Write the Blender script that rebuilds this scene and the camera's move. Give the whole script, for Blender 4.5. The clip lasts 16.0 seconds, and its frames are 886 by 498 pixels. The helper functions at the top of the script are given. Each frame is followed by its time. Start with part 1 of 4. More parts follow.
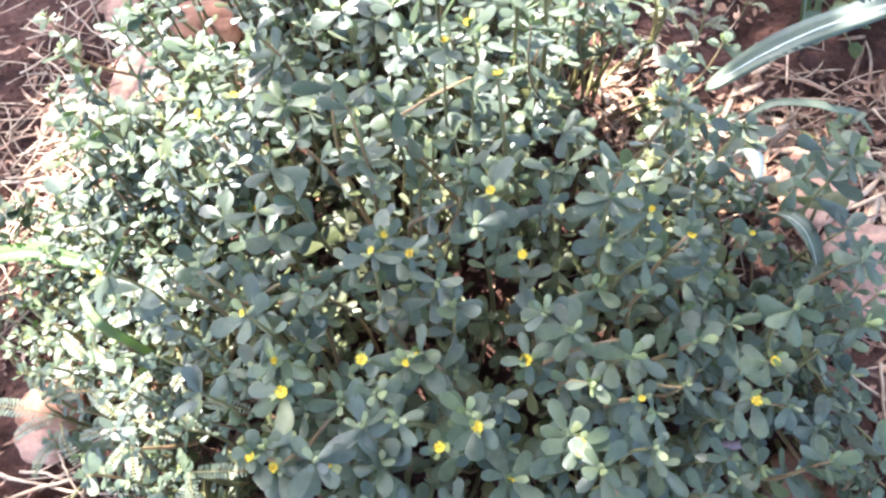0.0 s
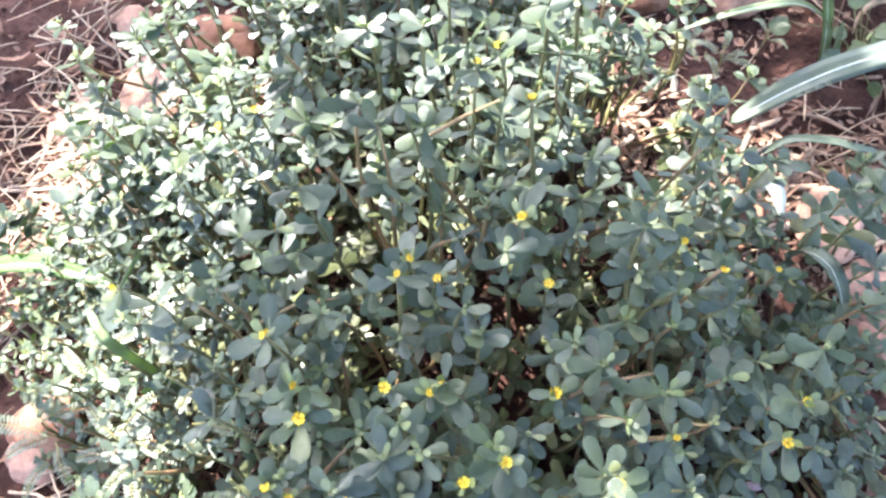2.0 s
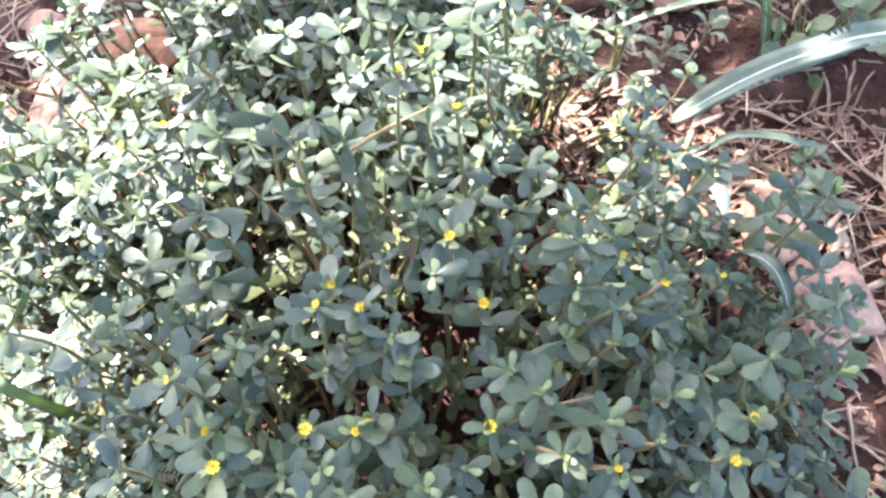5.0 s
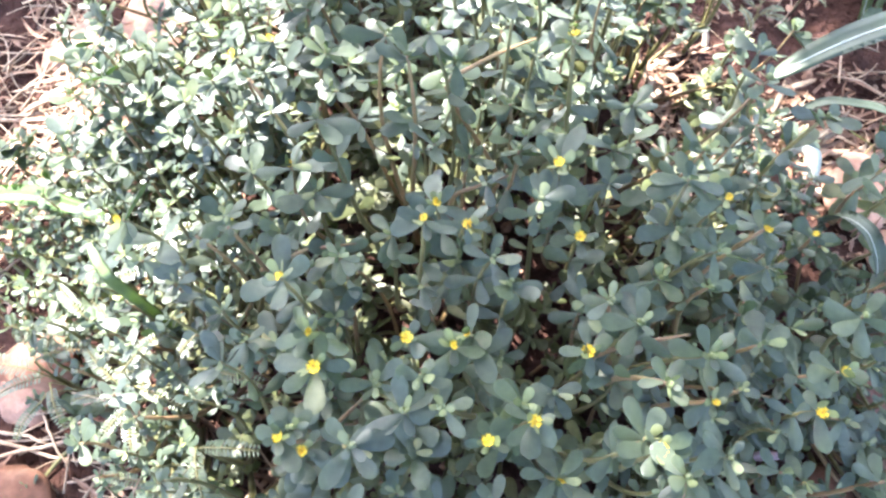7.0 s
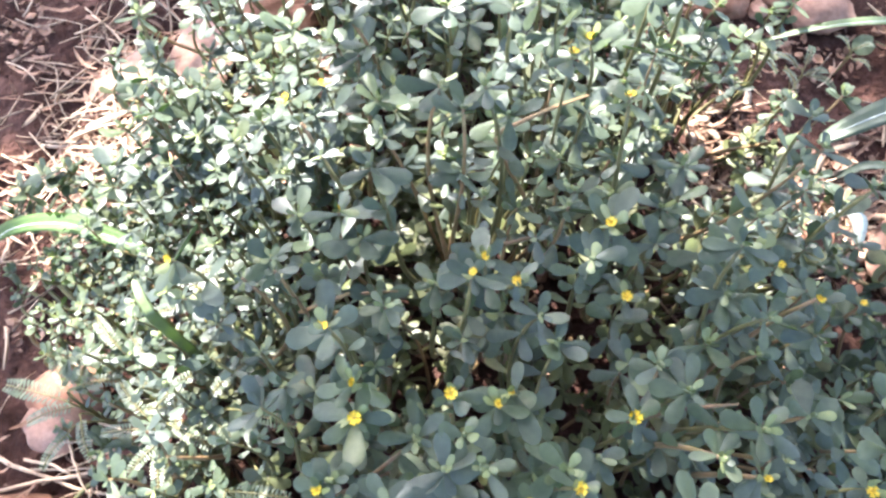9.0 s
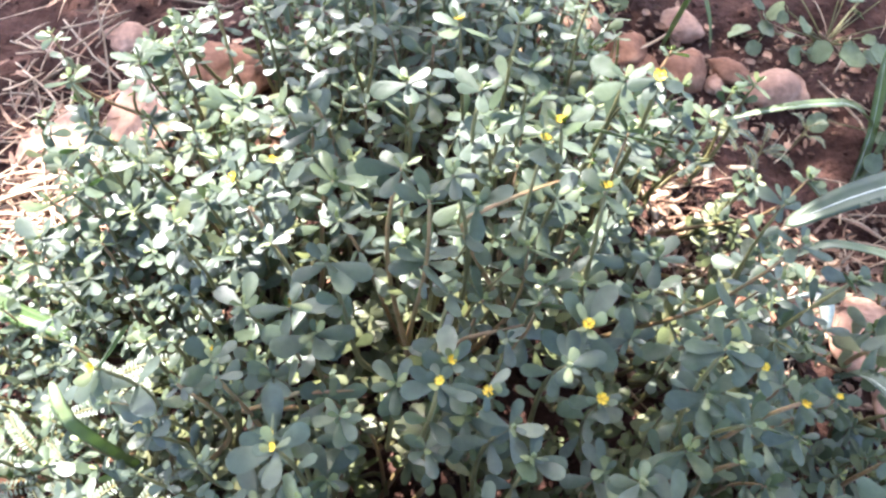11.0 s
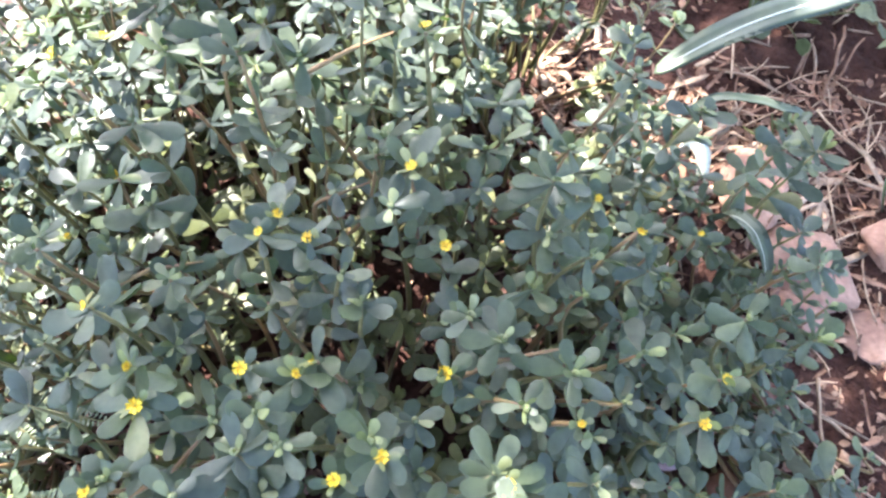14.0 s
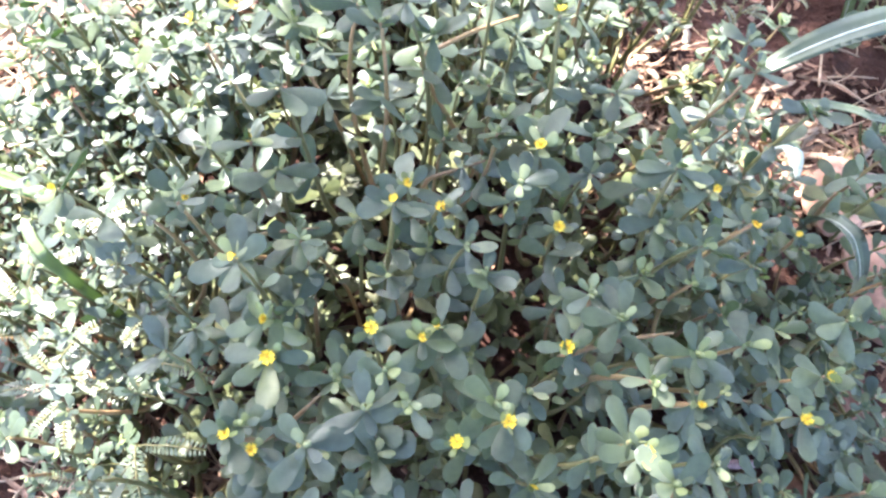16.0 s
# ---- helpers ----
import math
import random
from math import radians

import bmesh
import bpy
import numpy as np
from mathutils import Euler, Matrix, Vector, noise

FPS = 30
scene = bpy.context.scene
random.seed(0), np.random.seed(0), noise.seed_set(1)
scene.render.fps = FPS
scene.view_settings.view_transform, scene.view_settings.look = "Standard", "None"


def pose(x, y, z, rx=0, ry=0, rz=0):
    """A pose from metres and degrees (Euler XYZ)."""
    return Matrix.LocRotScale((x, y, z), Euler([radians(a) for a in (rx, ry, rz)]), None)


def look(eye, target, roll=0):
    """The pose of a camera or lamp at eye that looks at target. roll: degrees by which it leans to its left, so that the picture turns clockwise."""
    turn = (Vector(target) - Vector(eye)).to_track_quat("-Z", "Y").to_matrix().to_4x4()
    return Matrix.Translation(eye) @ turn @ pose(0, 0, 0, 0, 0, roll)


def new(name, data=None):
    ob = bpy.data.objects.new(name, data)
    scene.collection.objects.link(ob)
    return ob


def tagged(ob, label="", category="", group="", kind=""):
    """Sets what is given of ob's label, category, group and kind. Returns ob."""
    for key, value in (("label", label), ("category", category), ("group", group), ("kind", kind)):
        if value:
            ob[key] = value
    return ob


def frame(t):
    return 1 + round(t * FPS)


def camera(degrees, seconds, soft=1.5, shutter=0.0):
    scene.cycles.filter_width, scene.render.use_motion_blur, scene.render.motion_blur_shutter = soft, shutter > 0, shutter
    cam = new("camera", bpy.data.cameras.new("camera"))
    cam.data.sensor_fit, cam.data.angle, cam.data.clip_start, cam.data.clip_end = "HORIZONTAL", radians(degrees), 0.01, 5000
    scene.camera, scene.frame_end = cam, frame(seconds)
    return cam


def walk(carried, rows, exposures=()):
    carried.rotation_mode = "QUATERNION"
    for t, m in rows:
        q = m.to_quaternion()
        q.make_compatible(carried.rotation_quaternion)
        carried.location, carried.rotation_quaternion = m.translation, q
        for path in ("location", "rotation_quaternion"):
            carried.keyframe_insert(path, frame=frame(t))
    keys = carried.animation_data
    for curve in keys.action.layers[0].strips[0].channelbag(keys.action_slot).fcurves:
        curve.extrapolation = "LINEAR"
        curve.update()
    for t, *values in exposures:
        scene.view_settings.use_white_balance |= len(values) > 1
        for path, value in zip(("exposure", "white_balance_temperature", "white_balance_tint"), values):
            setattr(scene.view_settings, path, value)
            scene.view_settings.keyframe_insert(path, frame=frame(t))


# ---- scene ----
# The camera: a hand-held phone over the plants. Seconds, place in metres, turn in degrees.
cam = camera(63.72, 16.0, soft=2.6)
PATH = [
    (0.0, -0.0031, -0.0013, 0.7223, 21.99, 3.81, -0.06),
    (0.5, -0.0201, -0.0108, 0.7175, 21.68, 3.21, 1.41),
    (1.0, -0.0245, -0.0026, 0.7153, 23.08, 3.33, 1.53),
    (1.5, -0.0327, 0.0009, 0.7091, 24.04, 2.58, 2.32),
    (2.0, -0.0302, 0.0048, 0.7093, 24.05, 2.19, 1.4),
    (2.5, -0.0342, -0.0238, 0.7007, 21.81, 2.48, 3.58),
    (3.0, -0.0444, -0.0031, 0.7011, 22.82, 1.3, 3.03),
    (3.5, -0.0469, 0.0261, 0.7011, 24.0, 0.87, 1.35),
    (3.7, -0.0446, 0.0381, 0.701, 24.15, 1.06, 0.6),
    (5.8, 0.0046, 0.0291, 0.665, 20.75, -0.47, -2.02),
    (6.0, 0.0022, 0.0211, 0.6605, 19.82, -0.55, -1.66),
    (6.5, -0.0023, 0.0218, 0.6642, 20.44, -0.07, -2.31),
    (7.0, -0.0547, 0.0062, 0.6775, 21.02, 0.57, 3.38),
    (7.5, -0.0752, 0.0072, 0.6821, 21.14, 2.01, 4.25),
    (8.0, -0.0758, 0.021, 0.6842, 22.48, 1.51, 3.68),
    (8.2, -0.075, 0.0167, 0.6857, 23.05, 1.43, 4.23),
    (10.3, -0.0908, 0.0262, 0.6583, 24.34, -1.75, 6.92),
    (10.5, -0.0949, 0.0351, 0.6568, 24.98, -2.3, 6.47),
    (11.0, -0.0906, 0.0606, 0.6566, 27.51, -3.41, 4.93),
    (11.5, -0.0739, 0.0725, 0.6641, 28.31, -2.34, 3.13),
    (12.0, -0.0361, 0.091, 0.6709, 28.7, -3.07, -0.42),
    (12.5, -0.0313, 0.0873, 0.6662, 27.9, -3.02, -0.65),
    (13.0, -0.0183, 0.0798, 0.6617, 26.99, -2.65, -1.32),
    (13.5, -0.0068, 0.0529, 0.6534, 24.81, -2.61, -1.0),
    (14.0, -0.0003, 0.0275, 0.641, 21.51, -2.97, -0.12),
    (14.5, 0.0055, 0.018, 0.6351, 20.66, -3.45, -1.1),
    (15.0, -0.0136, 0.0052, 0.6288, 19.09, -3.05, 0.02),
    (15.5, -0.0395, 0.0041, 0.6319, 19.79, -2.49, 2.32),
    (16.0, -0.0571, 0.0075, 0.6425, 21.39, -2.56, 3.97),
]
LIGHT = 3.54      # the phone's exposure, in stops; it brightens and darkens a little on the way
walk(cam, [(t, pose(*row)) for t, *row in PATH],
     [(t, LIGHT + stops, 6250, 15) for t, stops in ((0, 0.13), (2.5, 0.09), (6, 0.24), (6.6, 0.24), (7.2, 0.18), (8, -0.12), (10.5, -0.08), (11.5, -0.2), (12.5, -0.12), (13.0, -0.07), (14, 0.1), (15, 0.41), (15.5, 0.41), (16, 0.3))])

# ---- light: a low-dappled afternoon sun through an added unseen tree, clear sky ----
SUN_AZ, SUN_EL = radians(-32), radians(54)          # clockwise from +y
SUN_WAY = Vector((math.sin(SUN_AZ) * math.cos(SUN_EL), math.cos(SUN_AZ) * math.cos(SUN_EL), math.sin(SUN_EL)))
world = bpy.data.worlds.new("sky")
scene.world = world
world.use_nodes = True
wn = world.node_tree.nodes
sky = wn.new("ShaderNodeTexSky")
sky.sky_type, sky.sun_disc = "NISHITA", False
sky.sun_elevation, sky.sun_rotation = SUN_EL, SUN_AZ
sky.air_density, sky.dust_density, sky.ozone_density = 0.95, 2.5, 0.8     # a hazy, whitish sky
wn["Background"].inputs["Strength"].default_value = 0.115
world.node_tree.links.new(sky.outputs[0], wn["Background"].inputs["Color"])
sun = new("sun", bpy.data.lights.new("sun", "SUN"))
sun.data.energy, sun.data.angle, sun.data.color = 3.5, radians(0.55), (1.0, 0.965, 0.905)
sun.matrix_world = look(SUN_WAY * 10, (0, 0, 0))


# ---- materials ----
def material(name):
    m = bpy.data.materials.new(name)
    m.use_nodes = True
    nt = m.node_tree
    return m, nt, nt.nodes, nt.links, nt.nodes["Principled BSDF"]


def noise_node(nt, scale, detail=4.0, rough=0.55, where="Object"):
    tc = nt.nodes.new("ShaderNodeTexCoord")
    n = nt.nodes.new("ShaderNodeTexNoise")
    n.inputs["Scale"].default_value, n.inputs["Detail"].default_value, n.inputs["Roughness"].default_value = scale, detail, rough
    nt.links.new(tc.outputs[where], n.inputs["Vector"])
    return n


def ramp(nt, fac, stops):
    r = nt.nodes.new("ShaderNodeValToRGB")
    e = r.color_ramp.elements
    while len(e) < len(stops):
        e.new(0.5)
    for el, (p, c) in zip(e, stops):
        el.position, el.color = p, (*c, 1)
    nt.links.new(fac, r.inputs[0])
    return r.outputs[0]


def piece_random(nt):
    """One random number for each object, or each loose island of a joined mesh."""
    a, b, s = nt.nodes.new("ShaderNodeObjectInfo"), nt.nodes.new("ShaderNodeNewGeometry"), nt.nodes.new("ShaderNodeMath")
    f = nt.nodes.new("ShaderNodeMath")
    s.operation, f.operation = "ADD", "FRACT"
    nt.links.new(a.outputs["Random"], s.inputs[0])
    nt.links.new(b.outputs["Random Per Island"], s.inputs[1])
    nt.links.new(s.outputs[0], f.inputs[0])
    return f.outputs[0]


def mix_colour(nt, kind, fac, a, b):
    m = nt.nodes.new("ShaderNodeMix")
    m.data_type, m.blend_type = "RGBA", kind
    for key, value in ((0, fac), (6, a), (7, b)):
        if isinstance(value, (int, float)):
            m.inputs[key].default_value = value
        elif isinstance(value, tuple):
            m.inputs[key].default_value = (*value, 1)
        else:
            nt.links.new(value, m.inputs[key])
    return m.outputs[2]


def bump(nt, height, strength, distance, shader):
    b = nt.nodes.new("ShaderNodeBump")
    b.inputs["Strength"].default_value, b.inputs["Distance"].default_value = strength, distance
    nt.links.new(height, b.inputs["Height"])
    nt.links.new(b.outputs[0], shader.inputs["Normal"])


def leaf_material(name, stops, gloss, through_light, glow_tint, grain=150.0):
    m, nt, nodes, links, p = material(name)
    place = nodes.new("ShaderNodeNewGeometry")
    fine, broad = noise_node(nt, grain, 5.0), noise_node(nt, 16.0, 3.0)
    for n in (fine, broad):
        links.new(place.outputs["Position"], n.inputs["Vector"])
    colour = ramp(nt, piece_random(nt), stops)
    mottle = ramp(nt, fine.outputs[0], [(0.32, (0.84, 0.85, 0.84)), (0.68, (1.14, 1.12, 1.1))])
    tone = ramp(nt, broad.outputs[0], [(0.35, (0.94, 0.9, 1.08)), (0.65, (1.05, 1.05, 0.88))])
    colour = mix_colour(nt, "MULTIPLY", 1.0, mix_colour(nt, "MULTIPLY", 1.0, colour, mottle), tone)
    links.new(colour, p.inputs["Base Color"])
    shine = ramp(nt, fine.outputs[0], [(0.3, (gloss + 0.12,) * 3), (0.7, (gloss - 0.06,) * 3)])
    links.new(shine, p.inputs["Roughness"])
    p.inputs["Specular IOR Level"].default_value = 0.62
    bump(nt, fine.outputs[0], 0.35, 0.0011, p)
    tr = nodes.new("ShaderNodeBsdfTranslucent")
    links.new(mix_colour(nt, "MULTIPLY", 1.0, colour, glow_tint), tr.inputs["Color"])
    ms = nodes.new("ShaderNodeMixShader")
    ms.inputs[0].default_value = through_light
    links.new(p.outputs[0], ms.inputs[1])
    links.new(tr.outputs[0], ms.inputs[2])
    links.new(ms.outputs[0], nodes["Material Output"].inputs[0])
    return m


def plain_material(name, stops, rough, scale, relief=0.4, depth=0.001, by_piece=0.5, detail=6.0, spec=0.3):
    m, nt, nodes, links, p = material(name)
    n = noise_node(nt, scale, detail)
    n2 = noise_node(nt, scale * 7.3, 3.0)
    colour = ramp(nt, n.outputs[0], stops)
    speck = ramp(nt, n2.outputs[0], [(0.3, (0.8, 0.8, 0.8)), (0.7, (1.15, 1.15, 1.15))])
    colour = mix_colour(nt, "MULTIPLY", 1.0, colour, speck)
    lo, hi = 1 - by_piece / 2, 1 + by_piece / 2
    tone = ramp(nt, piece_random(nt), [(0.0, (lo, lo, lo)), (1.0, (hi, hi * 0.97, hi * 0.94))])
    links.new(mix_colour(nt, "MULTIPLY", 1.0, colour, tone), p.inputs["Base Color"])
    p.inputs["Roughness"].default_value = rough
    p.inputs["Specular IOR Level"].default_value = spec
    bump(nt, n2.outputs[0], relief, depth, p)
    return m


LEAF = leaf_material("purslane_leaf", [(0, (0.075, 0.103, 0.069)), (0.5, (0.1, 0.134, 0.086)), (0.9, (0.13, 0.165, 0.101)), (1, (0.158, 0.188, 0.105))], 0.38, 0.5, (1.45, 1.7, 0.62))
YOUNG = leaf_material("young_leaf", [(0.0, (0.16, 0.2, 0.085)), (1.0, (0.235, 0.27, 0.115))], 0.4, 0.3, (1.3, 1.4, 0.55))
INNER = leaf_material("inner_leaf", [(0.0, (0.105, 0.125, 0.05)), (0.6, (0.135, 0.155, 0.062)), (1.0, (0.165, 0.17, 0.07))], 0.45, 0.4, (1.2, 1.3, 0.55))
PETAL = leaf_material("petal", [(0.0, (0.78, 0.55, 0.03)), (1.0, (0.85, 0.66, 0.06))], 0.5, 0.2, (1.1, 1.0, 0.6))
STAMEN = plain_material("stamen", [(0.3, (0.62, 0.3, 0.02)), (0.7, (0.75, 0.45, 0.03))], 0.6, 300)
STEM = plain_material("stem", [(0.3, (0.17, 0.14, 0.06)), (0.55, (0.22, 0.14, 0.07)), (0.75, (0.27, 0.18, 0.1))], 0.45, 60, 0.3, 0.0005)
GREENSTEM = plain_material("green_stem", [(0.3, (0.1, 0.1, 0.042)), (0.7, (0.18, 0.16, 0.065))], 0.45, 60, 0.3, 0.0005)
SOIL = plain_material("soil", [(0.28, (0.026, 0.0122, 0.009)), (0.5, (0.053, 0.0262, 0.02)), (0.72, (0.103, 0.056, 0.044))], 0.95, 18, 1.0, 0.008, 0.0, 10.0, 0.1)
STONE = plain_material("stone", [(0.3, (0.221, 0.123, 0.085)), (0.55, (0.332, 0.2, 0.145)), (0.75, (0.408, 0.276, 0.212))], 0.85, 22, 0.6, 0.002, 0.35, 8.0, 0.2)
SLATE = plain_material("slate_stone", [(0.3, (0.075, 0.078, 0.085)), (0.7, (0.12, 0.122, 0.132))], 0.8, 30, 0.5, 0.001, 0.2, 6.0, 0.25)
RUST = plain_material("rust_stone", [(0.3, (0.123, 0.0574, 0.0353)), (0.55, (0.205, 0.102, 0.064)), (0.72, (0.295, 0.18, 0.123))], 0.85, 22, 0.6, 0.002, 0.3, 8.0, 0.2)
STRAW = plain_material("straw", [(0.3, (0.25, 0.17, 0.108)), (0.7, (0.475, 0.358, 0.252))], 0.6, 40, 0.4, 0.0005, 0.7)
LITTER = plain_material("dry_leaf", [(0.3, (0.132, 0.071, 0.046)), (0.6, (0.275, 0.164, 0.108)), (0.8, (0.47, 0.335, 0.235))], 0.7, 50, 0.6, 0.0008, 0.9)
GRASS = leaf_material("grass_blade", [(0.0, (0.13, 0.175, 0.085)), (1.0, (0.17, 0.22, 0.11))], 0.45, 0.42, (1.4, 1.5, 0.6), 60)
GREYBLADE = leaf_material("grey_blade", [(0.0, (0.0723, 0.0978, 0.0638)), (1.0, (0.0892, 0.119, 0.0765))], 0.45, 0.2, (1.3, 1.4, 0.8), 60)
LUSH = leaf_material("lush_blade", [(0.0, (0.07, 0.135, 0.032)), (1.0, (0.095, 0.165, 0.042))], 0.6, 0.45, (1.3, 1.5, 0.5), 60)
RIB = plain_material("midrib", [(0.3, (0.5, 0.55, 0.45)), (0.7, (0.62, 0.66, 0.56))], 0.45, 50, 0.2, 0.0004)
FEATHER = leaf_material("feather_leaf", [(0.0, (0.09, 0.12, 0.07)), (1.0, (0.15, 0.18, 0.1))], 0.45, 0.25, (1.3, 1.4, 0.7))
WEED = leaf_material("weed_leaf", [(0.0, (0.0765, 0.106, 0.051)), (1.0, (0.162, 0.196, 0.0935))], 0.6, 0.28, (1.3, 1.4, 0.6))
BARK = plain_material("bark", [(0.3, (0.1, 0.075, 0.055)), (0.7, (0.22, 0.17, 0.13))], 0.9, 12, 0.8, 0.01)
PURPLE = plain_material("purple_pod", [(0.3, (0.3, 0.2, 0.22)), (0.7, (0.5, 0.4, 0.42))], 0.6, 60, 0.4, 0.0006)

rng = random.Random(7)


# ---- mesh helpers ----
def mesh_of(name, verts, faces, mats, index=None, smooth=True):
    me = bpy.data.meshes.new(name)
    me.from_pydata([tuple(v) for v in verts], [], faces)
    for m in mats:
        me.materials.append(m)
    if index is not None:
        me.polygons.foreach_set("material_index", index)
    me.polygons.foreach_set("use_smooth", [smooth] * len(me.polygons))
    me.update()
    return me


def part(name, me, parent, m=None, label=""):
    ob = new(name, me)
    ob.parent = parent
    if m is not None:
        ob.matrix_basis = parent.matrix_basis.inverted() @ m if parent.parent is None else m
    return tagged(ob, label)


def base_of(name, x, y, z, label, category, group="", kind=""):
    ob = new(name)
    ob.empty_display_size = 0.02
    ob.matrix_basis = Matrix.Translation((x, y, z))
    return tagged(ob, label, category, group, kind)


def tube(points, radii, sides=6):
    """Verts and faces of a tapered tube with closed ends."""
    verts, faces = [], []
    pts = [Vector(p) for p in points]
    side = None
    for i, p in enumerate(pts):
        way = (pts[min(i + 1, len(pts) - 1)] - pts[max(i - 1, 0)]).normalized()
        if side is None:
            side = way.orthogonal().normalized()
        side = (side - way * side.dot(way)).normalized()
        up = way.cross(side)
        for k in range(sides):
            a = 2 * math.pi * k / sides
            verts.append(p + radii[i] * (math.cos(a) * side + math.sin(a) * up))
    for i in range(len(pts) - 1):
        for k in range(sides):
            a, b = i * sides + k, i * sides + (k + 1) % sides
            faces.append((a, b, b + sides, a + sides))
    faces.append(tuple(range(sides - 1, -1, -1)))
    faces.append(tuple(range((len(pts) - 1) * sides, len(pts) * sides)))
    return verts, faces


def bent(a, b, c, d, n):
    """Points along a cubic curve."""
    out = []
    for i in range(n + 1):
        t = i / n
        u = 1 - t
        out.append(u ** 3 * a + 3 * u * u * t * b + 3 * u * t * t * c + t ** 3 * d)
    return out


class Heap:
    """Gathers many small pieces into one mesh."""

    def __init__(self):
        self.v, self.f, self.n = [], [], 0

    def add(self, verts, faces, m=None):
        self.v += [m @ Vector(v) for v in verts] if m is not None else list(verts)
        self.f += [tuple(i + self.n for i in f) for f in faces]
        self.n += len(verts)


STATIONS = ((0.0, 0.045), (0.13, 0.08), (0.3, 0.155), (0.48, 0.225), (0.65, 0.265), (0.8, 0.262), (0.9, 0.21), (0.965, 0.135), (1.0, 0.045))


def leaf_shape(width, cup, bend, thick, twist=0.0):
    """A fleshy spoon-shaped leaf, one unit long, along +x with its face up: an upper and a lower skin that meet at the rim."""
    verts, faces = [], []
    for lower in (False, True):
        first = len(verts)
        for s, w in STATIONS:
            hw = w * width
            t = thick * (0.45 + 0.55 * math.sin(math.pi * min(1, s * 0.85 + 0.1)))
            a = twist * s
            ca, sa = math.cos(a), math.sin(a)
            across = ((-1, 0), (0, -t), (1, 0)) if lower else ((-1, 0), (-0.55, t * 0.34), (0, t * 0.12), (0.55, t * 0.34), (1, 0))
            for k, dz in across:
                y, z = k * hw, cup * hw * k * k + dz
                verts.append(Vector((s - 0.06 * bend * s * s, y * ca - z * sa, bend * s * s + z * ca + y * sa)))
        n = len(across)
        for i in range(len(STATIONS) - 1):
            for k in range(n - 1):
                q = first + i * n + k
                faces.append((q, q + 1, q + n + 1, q + n) if lower else (q, q + n, q + n + 1, q + 1))
    return verts, faces


LEAF_SHAPES = [leaf_shape(rng.uniform(0.68, 1.08), rng.uniform(-0.15, 0.3), rng.uniform(-0.2, 0.12), rng.uniform(0.05, 0.075), rng.uniform(-0.4, 0.4)) for _ in range(10)]
LEAF_MESHES = [mesh_of("leaf", v, f, [LEAF]) for v, f in LEAF_SHAPES]
YOUNG_MESHES = [mesh_of("leaf", v, f, [YOUNG]) for v, f in LEAF_SHAPES[:5]]


def petal_ring():
    """Five notched petals that open into a cup, one unit across."""
    h = Heap()
    for k in range(5):
        v = [(0.04, -0.03, 0), (0.04, 0.03, 0), (0.26, -0.17, 0.1), (0.26, 0, 0.07), (0.26, 0.17, 0.1), (0.46, -0.19, 0.22), (0.42, 0, 0.18), (0.46, 0.19, 0.22)]
        f = [(0, 2, 3), (0, 3, 1), (1, 3, 4), (2, 5, 6, 3), (3, 6, 7, 4)]
        low = [(x, y, z - 0.03) for x, y, z in v]
        both = f + [tuple(i + 8 for i in reversed(q)) for q in f]
        edge = [0, 2, 5, 6, 7, 4, 1]
        both += [(edge[i], edge[(i + 1) % 7] , edge[(i + 1) % 7] + 8, edge[i] + 8) for i in range(7)]
        h.add(v + low, both, pose(0, 0, 0, 0, 0, 72 * k))
    return h


def stamen_tuft():
    h = Heap()
    for k in range(9):
        a, r = k * 2.4, 0.035 * math.sqrt(k + 1)
        p = Vector((r * math.cos(a), r * math.sin(a), 0.02))
        v, f = tube([p, p + Vector((p.x * 0.4, p.y * 0.4, 0.1)), p + Vector((p.x * 0.5, p.y * 0.5, 0.15))], [0.012, 0.022, 0.028], 4)
        h.add(v, f)
    return h


def bud_shape():
    pts = [Vector((0, 0, z)) for z in (0, 0.25, 0.55, 0.85, 1.0)]
    return tube(pts, [0.16, 0.36, 0.4, 0.2, 0.03], 6)


ring, tuft = petal_ring(), stamen_tuft()
PETALS = mesh_of("petals", ring.v, ring.f, [PETAL])
STAMENS = mesh_of("flower_centre", tuft.v, tuft.f, [STAMEN])
BUD = mesh_of("bud", *bud_shape(), [YOUNG])


# ---- ground ----
def soil_height(x, y):
    d = math.hypot(x, y - 0.3)
    fade = max(0.0, 1 - max(0, d - 1.5) / 40)
    h = 0.022 * (noise.noise((x * 3.1, y * 3.1, 0.3))) + 0.012 * noise.noise((x * 11, y * 11, 4)) + 0.007 * noise.noise((x * 31, y * 31, 9))
    if d < 1.2:
        h += 0.005 * noise.noise((x * 60, y * 60, 2)) + 0.004 * abs(noise.noise((x * 120, y * 120, 5)))
    return h * fade - 0.004


def ground_sheet():
    def lines(mid):
        out = [mid + i * 0.006 for i in range(-130, 131)]
        step, hi = 0.01, out[-1]
        while hi < mid + 400:
            step *= 1.35
            hi += step
            out.append(hi)
            out.insert(0, 2 * mid - hi)
        return out
    xs, ys = lines(0.0), lines(0.3)
    verts = [(x, y, soil_height(x, y)) for y in ys for x in xs]
    n = len(xs)
    faces = [(j * n + i, j * n + i + 1, (j + 1) * n + i + 1, (j + 1) * n + i) for j in range(len(ys) - 1) for i in range(n - 1)]
    return mesh_of("ground", verts, faces, [SOIL])


tagged(new("ground", ground_sheet()), "reddish-brown bare garden soil with clods and crumbs", "ground", kind="structure")

